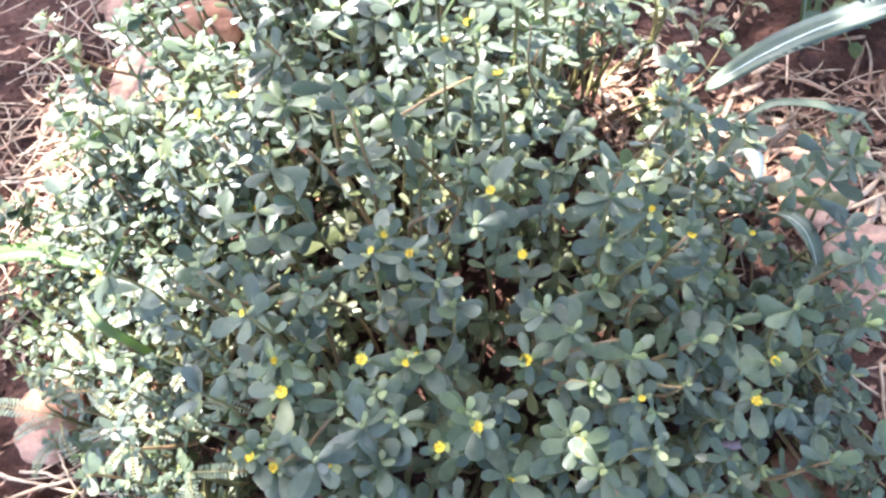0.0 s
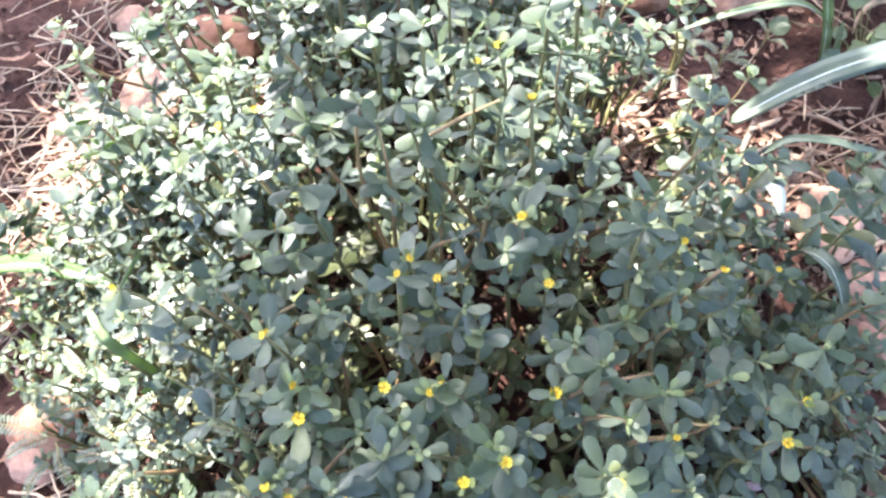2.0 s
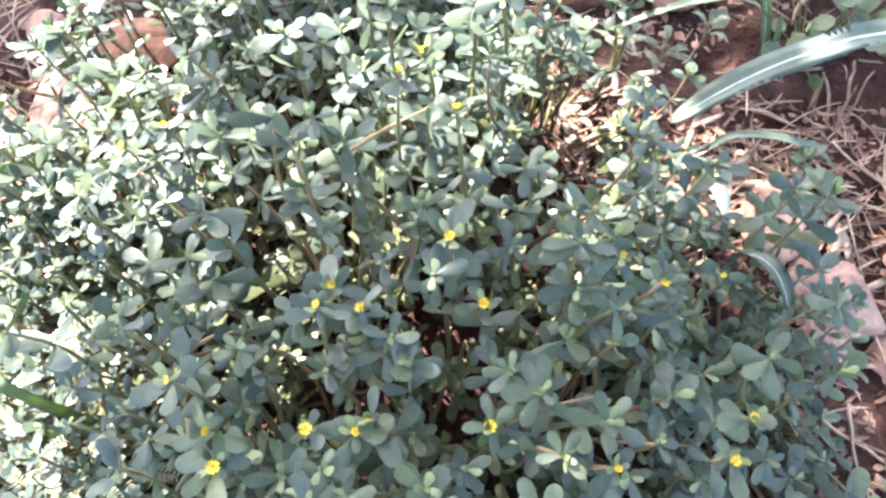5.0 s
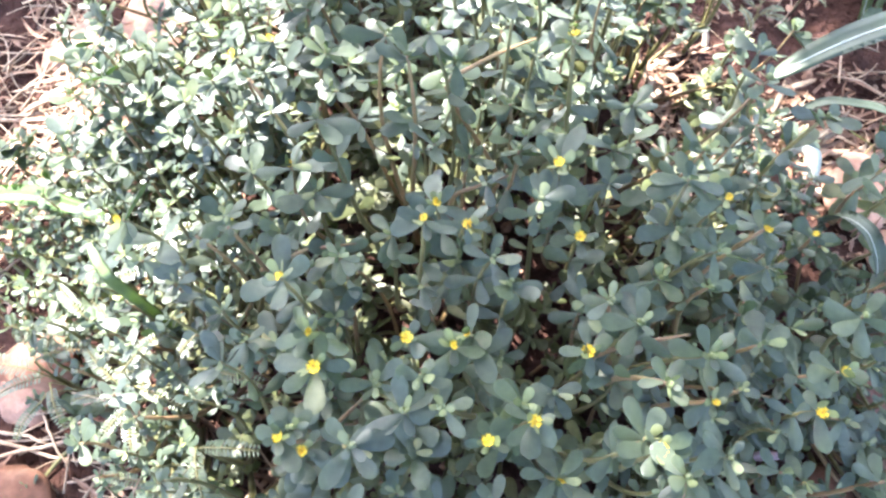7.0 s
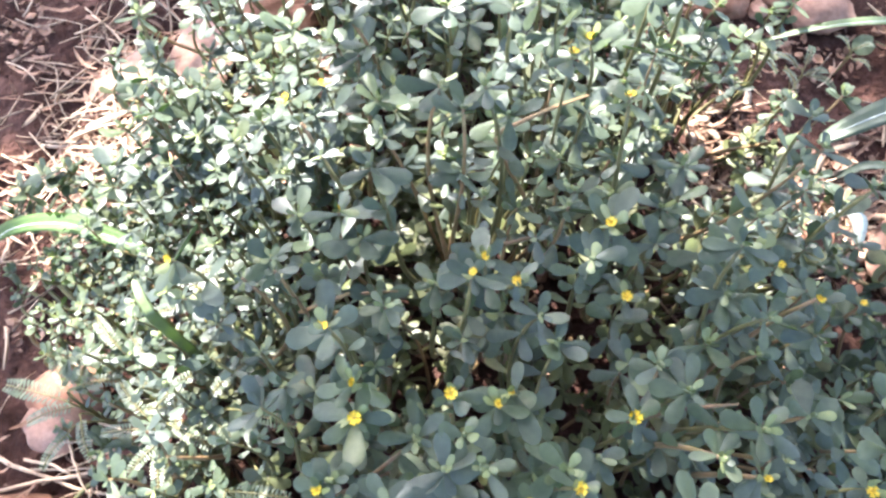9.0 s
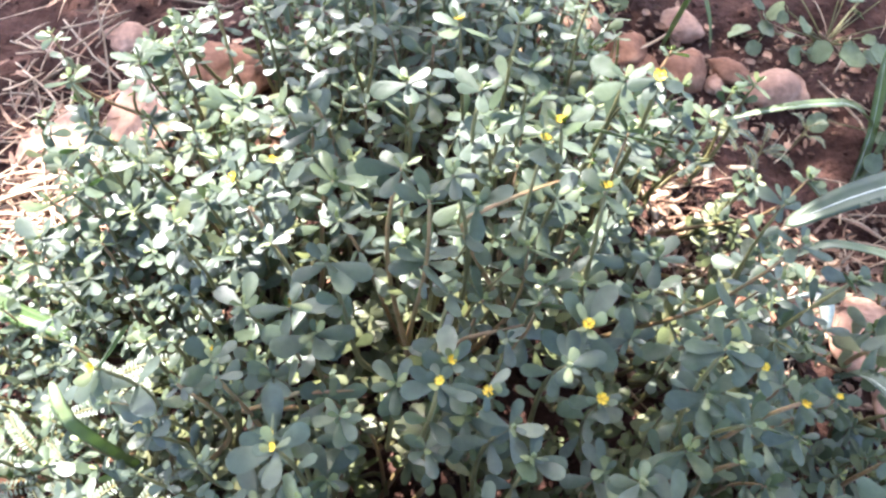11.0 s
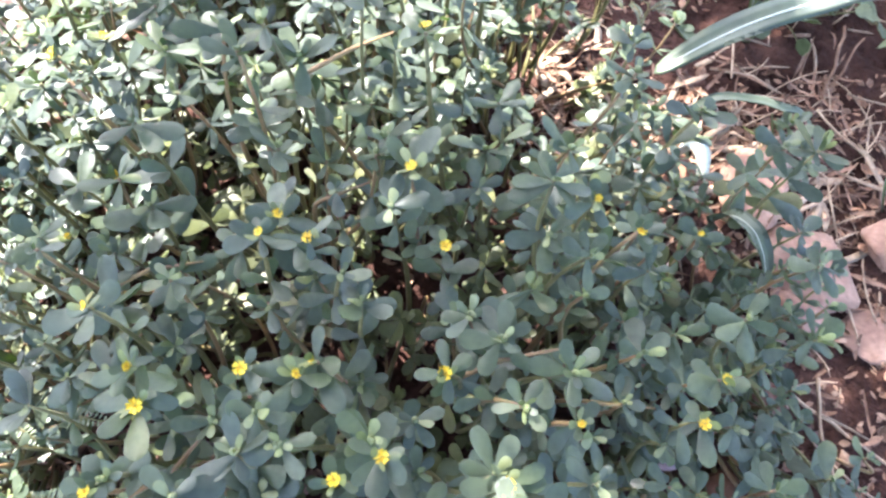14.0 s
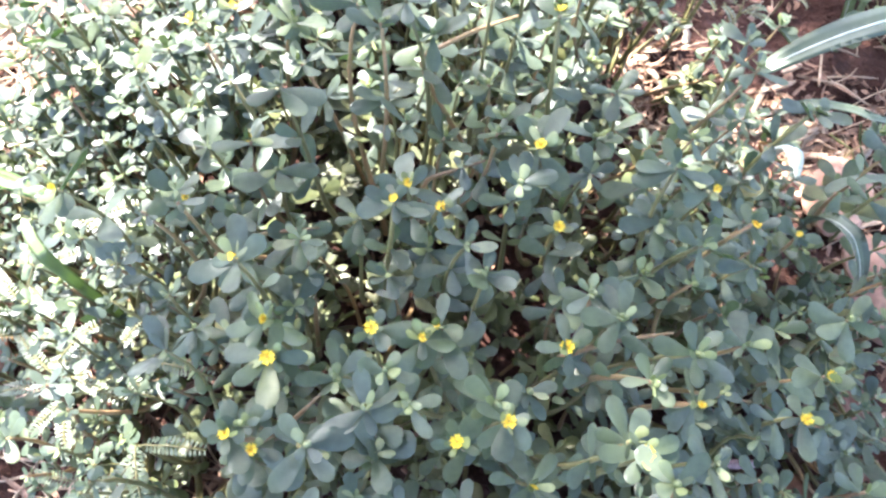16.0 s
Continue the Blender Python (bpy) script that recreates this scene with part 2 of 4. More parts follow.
# ---- purslane plants ----
# the sprig tips, plant by plant
FLOWERING = [
    (-0.012, 0.061, 0.277), (0.022, 0.105, 0.263), (-0.035, 0.051, 0.256), (0.185, 0.089, 0.196), (0.196, 0.114, 0.207),
    (0.023, 0.193, 0.223), (-0.141, 0.089, 0.255), (0.001, 0.217, 0.282), (0.141, 0.198, 0.242), (-0.14, 0.04, 0.261),
    (-0.086, 0.106, 0.267), (-0.054, 0.173, 0.284), (-0.225, 0.308, 0.252), (0.008, 0.297, 0.301), (-0.03, 0.326, 0.303),
    (-0.152, 0.045, 0.27), (0.044, 0.045, 0.32), (-0.159, 0.484, 0.277), (-0.089, 0.436, 0.285), (-0.012, 0.371, 0.267),
    (0.042, 0.383, 0.309),
]
CLOSING = [
    (-0.175, 0.225, 0.248), (0.113, 0.213, 0.255), (-0.08, 0.175, 0.282), (-0.074, 0.193, 0.267), (0.221, 0.235, 0.151),
    (-0.159, 0.131, 0.291), (-0.144, 0.106, 0.265), (-0.114, 0.046, 0.219), (-0.049, 0.112, 0.26), (-0.058, 0.104, 0.26),
    (0.009, 0.034, 0.232), (0.089, 0.078, 0.27), (-0.211, 0.343, 0.225), (-0.258, 0.162, 0.292), (-0.269, 0.159, 0.181),
    (-0.238, 0.22, 0.163), (-0.172, 0.149, 0.238),
]
TIPS_NEAR = [
    (-0.01, 0.192, 0.285), (-0.149, 0.232, 0.3), (-0.158, 0.302, 0.226), (-0.096, 0.273, 0.311), (-0.067, 0.291, 0.283),
    (-0.159, 0.214, 0.233), (-0.113, 0.308, 0.193), (-0.078, 0.238, 0.265), (-0.027, 0.293, 0.231), (0.016, 0.313, 0.21),
    (0.015, 0.277, 0.217), (-0.016, 0.262, 0.24), (-0.021, 0.244, 0.25), (0.057, 0.286, 0.247), (0.053, 0.275, 0.205),
    (0.083, 0.215, 0.277), (0.094, 0.236, 0.276), (0.087, 0.2, 0.233), (-0.037, 0.161, 0.263), (-0.025, 0.145, 0.263),
    (0.111, 0.183, 0.239), (-0.104, 0.083, 0.24), (-0.076, 0.083, 0.271), (-0.063, 0.067, 0.269), (-0.085, 0.063, 0.268),
    (-0.147, 0.051, 0.267), (-0.112, 0.042, 0.272), (-0.08, 0.045, 0.224), (-0.028, 0.111, 0.206), (0.051, 0.123, 0.266),
    (0.078, 0.168, 0.219), (0.085, 0.102, 0.283), (0.056, 0.082, 0.299),
]
TIPS_NEAR_MORE = [
    (0.005, 0.084, 0.236), (-0.018, 0.07, 0.275), (0.04, 0.051, 0.315), (0.053, 0.032, 0.332), (0.094, 0.048, 0.273),
    (0.11, 0.164, 0.219), (0.035, 0.138, 0.261), (-0.116, 0.316, 0.275), (-0.163, 0.322, 0.243), (-0.084, 0.292, 0.31),
]
TIPS_FAR = [
    (-0.248, 0.42, 0.165), (0.06, 0.368, 0.167), (0.175, 0.356, 0.127), (0.382, 0.407, 0.038), (-0.296, 0.572, 0.162),
    (-0.323, 0.568, 0.15), (-0.318, 0.455, 0.206), (-0.226, 0.352, 0.279), (-0.291, 0.392, 0.217), (-0.05, 0.408, 0.319),
    (-0.07, 0.377, 0.288), (-0.039, 0.392, 0.296), (-0.061, 0.376, 0.244), (0.024, 0.389, 0.298), (0.037, 0.376, 0.259),
    (0.178, 0.533, 0.143), (0.174, 0.515, 0.055), (0.22, 0.421, 0.166), (0.159, 0.35, 0.229), (-0.184, 0.569, 0.143),
    (0.018, 0.533, 0.23), (-0.022, 0.597, 0.15), (-0.207, 0.487, 0.19), (-0.26, 0.515, 0.198), (0.196, 0.537, 0.151),
    (-0.124, 0.421, 0.236), (-0.381, 0.405, 0.217), (-0.313, 0.343, 0.208), (-0.347, 0.425, 0.148), (-0.2, 0.405, 0.23),
    (-0.458, 0.505, 0.15), (-0.451, 0.433, 0.12), (-0.44, 0.47, 0.1),
]
TIPS_WEST = [
    (-0.207, 0.304, 0.243), (-0.42, 0.248, 0.121), (-0.425, 0.247, 0.083), (-0.274, 0.102, 0.139), (-0.369, 0.069, 0.085),
    (-0.395, 0.155, 0.1), (-0.307, 0.147, 0.168), (-0.24, 0.142, 0.154), (-0.241, 0.325, 0.249), (-0.285, 0.322, 0.192),
    (-0.342, 0.175, 0.154), (-0.353, 0.169, 0.097), (-0.312, 0.272, 0.101), (-0.458, 0.12, 0.017), (-0.389, 0.055, 0.039),
    (-0.285, 0.108, 0.186), (-0.392, 0.165, 0.05), (-0.285, 0.063, 0.112), (-0.411, 0.103, 0.011), (-0.356, 0.087, 0.028),
    (-0.258, 0.091, 0.115), (-0.325, 0.13, 0.17),
]
TIPS_EAST = [
    (0.275, 0.29, 0.193), (0.149, 0.131, 0.204), (0.139, 0.29, 0.277), (0.196, 0.29, 0.237), (0.272, 0.262, 0.237),
    (0.307, 0.324, 0.084), (0.288, 0.198, 0.188), (0.229, 0.159, 0.187), (0.294, 0.154, 0.155), (0.232, 0.094, 0.137),
    (0.276, 0.085, 0.081), (0.143, 0.105, 0.173), (0.254, 0.052, 0.138), (0.343, 0.064, 0.056), (0.336, 0.317, 0.121),
    (0.167, 0.308, 0.194),
]
ROOTS = [(-0.02, 0.10), (0.09, 0.15), (-0.13, 0.10), (-0.09, 0.26), (0.06, 0.29), (-0.03, 0.43), (-0.25, 0.30), (-0.31, 0.13), (0.26, 0.16), (0.085, 0.42), (0.33, 0.31), (-0.22, 0.50)]


arms_at = {}


def star(tip, *arms):
    """The big outer leaves of a sprig whose star shows plainly: heading in degrees, length in millimetres."""
    arms_at[tip] = arms


star((-0.01, 0.192, 0.285), (-123, 13), (79, 21), (105, 18), (22, 22))
star((0.023, 0.193, 0.223), (-173, 19), (117, 18), (16, 14), (-82, 16))
star((0.051, 0.123, 0.266), (-120, 21), (179, 22), (112, 21), (78, 23), (27, 18))
star((0.022, 0.105, 0.263), (-177, 18), (105, 19), (41, 15), (-92, 16))
star((-0.012, 0.061, 0.277), (154, 17), (-135, 18), (-94, 20), (15, 12), (82, 21))
star((0.056, 0.082, 0.299), (-46, 15), (113, 14), (51, 15), (-175, 14))
star((-0.028, 0.111, 0.206), (-179, 16), (-125, 10), (12, 17), (-61, 16))
star((0.196, 0.114, 0.207), (140, 19), (-113, 15), (-15, 18), (-172, 22))
star((0.185, 0.089, 0.196), (-87, 26), (-157, 14), (7, 20), (119, 15))
star((0.149, 0.131, 0.204), (92, 26), (159, 16), (32, 22), (-133, 10), (-33, 17))
star((0.083, 0.215, 0.277), (-158, 27), (180, 23), (-17, 22), (105, 20), (-46, 18))
star((0.087, 0.2, 0.233), (-164, 29), (-98, 26), (34, 22), (142, 20), (-17, 24))
star((-0.149, 0.232, 0.3), (-47, 21), (-6, 25), (-147, 20), (120, 14))
star((-0.035, 0.051, 0.256), (-172, 14), (117, 13), (-25, 12))
star((0.229, 0.159, 0.187), (168, 27), (-150, 27), (-100, 29), (-20, 22), (48, 23))
star((0.085, 0.102, 0.283), (168, 22), (-31, 23), (105, 17), (43, 18), (-89, 17))
star((-0.152, 0.045, 0.27), (98, 17), (168, 15), (-58, 21), (12, 12))
star((-0.14, 0.04, 0.261), (-95, 19), (-20, 14), (60, 13))
star((-0.147, 0.051, 0.267), (140, 15), (40, 14), (-120, 16))
star((-0.114, 0.046, 0.219), (-150, 15), (100, 14), (-40, 16), (20, 13))
star((0.044, 0.045, 0.32), (-177, 20), (-123, 15), (25, 19), (-56, 16))
star((-0.063, 0.067, 0.269), (-160, 19), (-55, 21), (84, 16), (15, 17))
star((-0.076, 0.083, 0.271), (170, 15), (62, 12), (-13, 16), (-91, 17))
star((-0.116, 0.316, 0.275), (-171, 30), (139, 18), (-54, 25), (-116, 22))
star((0.024, 0.389, 0.298), (146, 26), (-141, 26), (37, 17), (-84, 23))
star((-0.07, 0.377, 0.288), (144, 22), (-169, 17), (38, 17), (-84, 20))
star((-0.03, 0.326, 0.303), (-163, 15), (85, 13), (-107, 21), (-36, 15))
star((-0.05, 0.408, 0.319), (111, 18), (-58, 13), (-169, 11), (38, 17))
star((-0.084, 0.292, 0.31), (-136, 19), (129, 15), (9, 14), (-81, 17))
star((0.057, 0.286, 0.247), (-180, 19), (-100, 20), (54, 21), (1, 17))
star((0.008, 0.297, 0.301), (128, 20), (-54, 18), (36, 10), (-151, 16))


def mound(x, y):
    """Height of the leafy mound."""
    front = 0.29 * (1 - ((x + 0.05) / 0.40) ** 2 - ((y - 0.2) / 0.5) ** 2)
    back = 0.2 * (1 - ((x + 0.09) / 0.2) ** 2 - ((y - 0.62) / 0.24) ** 2)
    west = 0.2 * (1 - ((x + 0.31) / 0.15) ** 2 - ((y - 0.42) / 0.22) ** 2)
    return max(front, back, west)


# openings in the canopy along the camera's view, four along the sun's ray to light the soil: x and y at 0.22 m, x and y
# at 0.1 m, radius
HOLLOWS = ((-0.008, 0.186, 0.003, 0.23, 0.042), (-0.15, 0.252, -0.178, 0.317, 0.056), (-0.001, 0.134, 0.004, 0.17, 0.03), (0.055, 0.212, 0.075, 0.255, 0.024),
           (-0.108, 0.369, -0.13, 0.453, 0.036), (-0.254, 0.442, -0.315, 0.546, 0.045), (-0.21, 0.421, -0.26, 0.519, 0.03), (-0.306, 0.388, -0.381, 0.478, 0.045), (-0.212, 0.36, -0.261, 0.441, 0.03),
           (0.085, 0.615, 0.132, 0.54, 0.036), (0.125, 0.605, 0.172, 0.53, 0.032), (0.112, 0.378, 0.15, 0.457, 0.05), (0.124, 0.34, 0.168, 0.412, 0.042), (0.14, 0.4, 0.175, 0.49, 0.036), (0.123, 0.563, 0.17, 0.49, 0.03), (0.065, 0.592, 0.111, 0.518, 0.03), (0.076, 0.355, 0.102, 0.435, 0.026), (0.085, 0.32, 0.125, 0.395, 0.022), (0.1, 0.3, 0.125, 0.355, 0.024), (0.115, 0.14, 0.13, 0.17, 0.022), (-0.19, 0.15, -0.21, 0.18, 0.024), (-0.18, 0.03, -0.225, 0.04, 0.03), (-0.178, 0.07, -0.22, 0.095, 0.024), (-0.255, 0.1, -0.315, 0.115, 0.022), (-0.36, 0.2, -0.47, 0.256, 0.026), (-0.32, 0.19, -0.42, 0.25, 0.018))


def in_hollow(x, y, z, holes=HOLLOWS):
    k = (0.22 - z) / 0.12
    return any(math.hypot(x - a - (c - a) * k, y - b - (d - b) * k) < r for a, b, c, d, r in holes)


def slight(x, y):
    """The shoots of the south-west flank are small-leaved."""
    return 0.66 if x < -0.2 - 0.2 * max(0, y - 0.1) and y < 0.27 else 1.0


WEST_EDGE = ((0.48, -0.42), (0.547, -0.405), (0.623, -0.373), (0.658, -0.325), (0.72, -0.32))


BARE = ((-0.455, 0.355, 0.055), (-0.50, 0.40, 0.06), (-0.53, 0.43, 0.06), (0.128, 0.43, 0.027), (0.16, 0.485, 0.026), (0.2, 0.41, 0.022))


def past_west_edge(x, y, z):
    """True over the bare soil and stones behind the west flank, and in the bare pockets."""
    if any(math.hypot(x - a, y - b) < r for a, b, r in BARE) or (x < -0.345 and y < 0.225 and rng.random() < 0.82):
        return True
    x, y = x - 0.6 * (z - 0.1), y + 1.05 * (z - 0.1)
    if y < WEST_EDGE[0][0]:
        return False
    for (a, xa), (b, xb) in zip(WEST_EDGE, WEST_EDGE[1:]):
        if y <= b:
            return x < xa + (xb - xa) * (y - a) / (b - a)
    return x < WEST_EDGE[-1][1]


def sprig_axis(x, y, z):
    out = Vector(((x + 0.03) * 0.8, (y - 0.2) * 0.6, 0))
    return (Vector((0, 0, 1)) + out + Vector((rng.gauss(0, 0.16), rng.gauss(0, 0.16), 0))).normalized()


def turned(tip, axis, spin, lift, size):
    """The pose of a leaf that leaves the stem at tip, turned by spin about it, lifted from the plane across it."""
    q = axis.to_track_quat("Z", "Y").to_matrix().to_4x4()
    return Matrix.Translation(tip) @ q @ pose(0, 0, 0, 0, 0, spin) @ pose(0, 0, 0, 0, -lift, 0) @ pose(0, 0, 0, rng.gauss(0, 17), 0, 0) @ Matrix.Scale(size, 4)


class Plant:
    def __init__(self, x, y, label):
        self.root = Vector((x, y, soil_height(x, y)))
        self.thing = base_of("purslane", *self.root, label, "plant", "purslane plants")
        self.leaves, self.rest, self.young, self.inner = 0, Heap(), Heap(), Heap()

    def leaf(self, m, young, single, deep=False):
        if deep:
            self.inner.add(*LEAF_SHAPES[rng.randrange(len(LEAF_SHAPES))], m)
            return
        k = rng.randrange(len(YOUNG_MESHES if young else LEAF_MESHES))
        if single and self.leaves < 298:
            self.leaves += 1
            part("leaf", (YOUNG_MESHES if young else LEAF_MESHES)[k], self.thing, m)
        else:
            (self.young if young else self.rest).add(*LEAF_SHAPES[k], m)

    def sprig(self, x, y, z, kind, big=1.0):
        tip = Vector((x, y, z))
        axis = sprig_axis(x, y, z)
        flat = Vector((x - self.root.x, y - self.root.y, 0))
        start = self.root + flat * (rng.uniform(0.45, 0.9) if kind in ("filler", "inner") else rng.uniform(0.5, 0.85) if flat.length > 0.08 else rng.uniform(0.0, 0.4)) + Vector((rng.gauss(0, 0.012), rng.gauss(0, 0.012), 0))
        start.z = max(soil_height(start.x, start.y), z * rng.uniform(0.0, 0.25)) - 0.004
        reach = (tip - start).length
        pts = bent(start, start + Vector((flat.x * 0.5, flat.y * 0.5, reach * 0.3)), tip - axis * reach * 0.4, tip, 9)
        thick = rng.uniform(0.0017, 0.0027) * (0.75 + reach)
        me = mesh_of("stem", *tube(pts, [thick * (1.25 - 0.75 * i / 9) for i in range(10)], 6), [STEM if rng.random() < 0.3 else GREENSTEM])
        me.transform(self.thing.matrix_basis.inverted())
        part("stem", me, self.thing)
        top, deep = kind not in ("filler", "inner"), kind == "inner"
        spin = rng.uniform(0, 360)
        size = 0.0172 * big * rng.uniform(0.85, 1.18)
        # outer whorl, inner whorl, then pairs down the stem
        arms = arms_at.get((x, y, z), ())
        for heading, length in arms:
            self.leaf(Matrix.Translation(tip - axis * 0.002) @ pose(0, 0, 0, 0, 0, heading) @ pose(0, 0, 0, rng.gauss(0, 10), -rng.gauss(3, 7), 0) @ Matrix.Scale(length * 0.00104, 4), False, True)
        for i in range(0 if arms else rng.choice((4, 5, 5, 6))):
            self.leaf(turned(tip - axis * rng.uniform(0.001, 0.005), axis, spin + i * 360 / 5 + rng.gauss(0, 24), rng.gauss(4, 16), size * rng.uniform(0.6, 1.4)), False, top, deep)
        for i in range(rng.choice((3, 4, 4))):
            self.leaf(turned(tip + axis * 0.001, axis, spin + 36 + i * 90 + rng.gauss(0, 15), rng.gauss(38, 16), size * rng.uniform(0.42, 0.66)), rng.random() < 0.55, top, deep)
        for level in (1, 2) if kind == "filler" else (1,) if deep else (1, 2, 3):
            k = 9 - level * 1.5
            a, b = pts[int(k)], pts[min(9, int(k) + 1)]
            at, way = a.lerp(b, k - int(k)), (b - a).normalized()
            if at.z < 0.015:
                continue
            for i in range(2 if level > 1 else 3):
                self.leaf(turned(at, way, spin + 50 * level + i * (180 if level > 1 else 120) + rng.gauss(0, 16), rng.gauss(10, 26), size * rng.uniform(0.75, 1.3)), False, top and level == 1, deep or level == 3)
        if kind in ("flower", "closing"):
            lean = axis if kind == "flower" else (axis + Vector((rng.gauss(0, 0.5), rng.gauss(-0.3, 0.5), 0))).normalized()
            m = turned(tip + axis * 0.004, lean, spin, 0, (0.0081 if kind == "flower" else 0.0058) * rng.uniform(0.88, 1.12))
            bloom = part("flower", PETALS, self.thing, m, "small open yellow flower" if kind == "flower" else "small half-closed yellow flower")
            part("flower_centre", STAMENS, bloom, label="orange-yellow tuft of stamens")
        elif kind == "tip":
            for i in range(rng.choice((1, 2, 3))):
                part("bud", BUD, self.thing, turned(tip + axis * 0.001, axis, spin + i * 125, 0, 0.0042 * rng.uniform(0.8, 1.3)) @ pose(0, 0, 0, 25 if i else 0, 0, 0))

    def close(self):
        for heap, mat in ((self.rest, LEAF), (self.young, YOUNG), (self.inner, INNER)):
            if heap.v:
                me = mesh_of("foliage", heap.v, heap.f, [mat])
                me.transform(self.thing.matrix_basis.inverted())
                tagged(part("foliage", me, self.thing), kind="stuff")


PLANT_LABELS = ["bushy green purslane with thick spoon-shaped leaves and yellow flowers",
                "spreading purslane with blue-green fleshy leaves in shade", "sunlit purslane with pale shining fleshy leaves",
                "low young purslane growing on bare soil"]
plants = []
for i, (x, y) in enumerate(ROOTS):
    plants.append(Plant(x, y, PLANT_LABELS[3 if i in (7, 8, 9, 10) else 2 if i in (3, 5, 6, 11) else 0 if i in (0, 3) else 1]))


def nearest_plant(x, y):
    return min(plants, key=lambda p: (p.root.x - x) ** 2 + (p.root.y - y) ** 2)


TIPS = [(p, "flower") for p in FLOWERING] + [(p, "closing") for p in CLOSING] + [(p, "tip") for p in TIPS_NEAR + TIPS_NEAR_MORE + TIPS_FAR + TIPS_WEST + TIPS_EAST]
for p, kind in TIPS:
    nearest_plant(p[0], p[1]).sprig(*p, kind, 1.0 + 0.14 * (p[2] > 0.2) - 0.12 * (p[0] < -0.28) + 0.3 * (p[0] > 0.25))

taken = [p for p, k in TIPS]
tries = 0
while tries < 9000 and len(taken) < 560:
    tries += 1
    x, y = rng.uniform(-0.42, 0.33), rng.uniform(-0.07, 0.86)
    h = mound(x, y)
    if h < 0.045:
        continue
    if (x > 0.2 and y > 0.22 and rng.random() < 0.75) or (x > 0.12 and 0.32 < y < 0.52 and rng.random() < 0.85):
        continue
    z = max(0.02, h - rng.uniform(0.015, 0.085))
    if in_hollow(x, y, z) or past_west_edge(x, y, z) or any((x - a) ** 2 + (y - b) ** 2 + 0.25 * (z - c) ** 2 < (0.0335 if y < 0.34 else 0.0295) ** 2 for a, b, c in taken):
        continue
    taken.append((x, y, z))
    nearest_plant(x, y).sprig(x, y, z, "filler", slight(x, y) * rng.uniform(0.85, 1.25))
# small crowded shoots on the sunny west flank
tries = 0
west_goal = len(taken) + 130
while tries < 6000 and len(taken) < west_goal:
    tries += 1
    x, y = rng.uniform(-0.50, -0.19), rng.uniform(0.0, 0.64)
    h = mound(x, y)
    if h < 0.02 - 0.05 * (y < 0.3):
        continue
    z = max(0.025, h + rng.uniform(-0.07, 0.03))
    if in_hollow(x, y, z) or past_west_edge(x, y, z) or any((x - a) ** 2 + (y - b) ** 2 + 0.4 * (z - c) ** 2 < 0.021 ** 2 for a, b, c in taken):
        continue
    taken.append((x, y, z))
    nearest_plant(x, y).sprig(x, y, z, "filler", slight(x, y) * rng.uniform(0.75, 1.12))
# low shoots that creep out over the soil to the west
tries, west_goal = 0, len(taken) + 110
while tries < 4000 and len(taken) < west_goal:
    tries += 1
    x, y = rng.uniform(-0.56, -0.34), rng.uniform(0.10, 0.56)
    if x < -0.40 - 0.14 * math.exp(-((y - 0.22) / 0.07) ** 2) or noise.noise((x * 11, y * 11, 7.5)) < -0.3:
        continue
    z = max(0.035, 0.14 + 0.7 * (x + 0.34) + rng.uniform(-0.04, 0.03) + (0.05 if y > 0.32 else 0))
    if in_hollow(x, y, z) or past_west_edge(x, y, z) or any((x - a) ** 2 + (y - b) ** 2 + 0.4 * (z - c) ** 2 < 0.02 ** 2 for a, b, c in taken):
        continue
    taken.append((x, y, z))
    nearest_plant(x, y).sprig(x, y, z, "filler", slight(x, y) * rng.uniform(0.8, 1.1))

# bright shoots at the west foot of the mound
for i in range(60):
    x, y = rng.uniform(-0.53, -0.37), rng.uniform(0.245, 0.335)
    z = 0.085 + 0.25 * (x + 0.42) + rng.uniform(-0.025, 0.03)
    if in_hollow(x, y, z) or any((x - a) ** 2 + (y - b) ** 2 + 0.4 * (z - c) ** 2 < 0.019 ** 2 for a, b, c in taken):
        continue
    taken.append((x, y, z))
    nearest_plant(x, y).sprig(x, y, z, "filler", rng.uniform(0.85, 1.15))

# low shoots that creep out over the soil to the east
tries, east_goal = 0, len(taken) + 75
while tries < 3000 and len(taken) < east_goal:
    tries += 1
    x, y = rng.uniform(0.17, 0.41), rng.uniform(-0.04, 0.24)
    if x > 0.33 and not 0.0 < y < 0.09:
        continue
    z = max(0.02, 0.17 - 0.75 * (x - 0.17) + rng.uniform(-0.06, 0.01))
    if noise.noise((x * 9, y * 9, 1.5)) < -0.12 or any((x - a) ** 2 + (y - b) ** 2 + 0.4 * (z - c) ** 2 < 0.021 ** 2 for a, b, c in taken):
        continue
    taken.append((x, y, z))
    nearest_plant(x, y).sprig(x, y, z, "filler", rng.uniform(0.75, 1.05))


# shoots on the open east and back slopes, with sunlit soil between them
def fill(count, xs, ys, height, sizes, gap, bare=-1.0, seed=0.0, kind="filler"):
    goal = len(taken) + count
    for i in range(count * 40):
        if len(taken) >= goal:
            break
        x, y = rng.uniform(*xs), rng.uniform(*ys)
        z = height(x, y)
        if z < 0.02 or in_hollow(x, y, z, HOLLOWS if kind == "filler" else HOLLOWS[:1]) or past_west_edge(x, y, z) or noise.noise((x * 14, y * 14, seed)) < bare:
            continue
        if any((x - a) ** 2 + (y - b) ** 2 + 0.4 * (z - c) ** 2 < gap * gap for a, b, c in taken):
            continue
        taken.append((x, y, z))
        nearest_plant(x, y).sprig(x, y, z, kind, rng.uniform(*sizes))


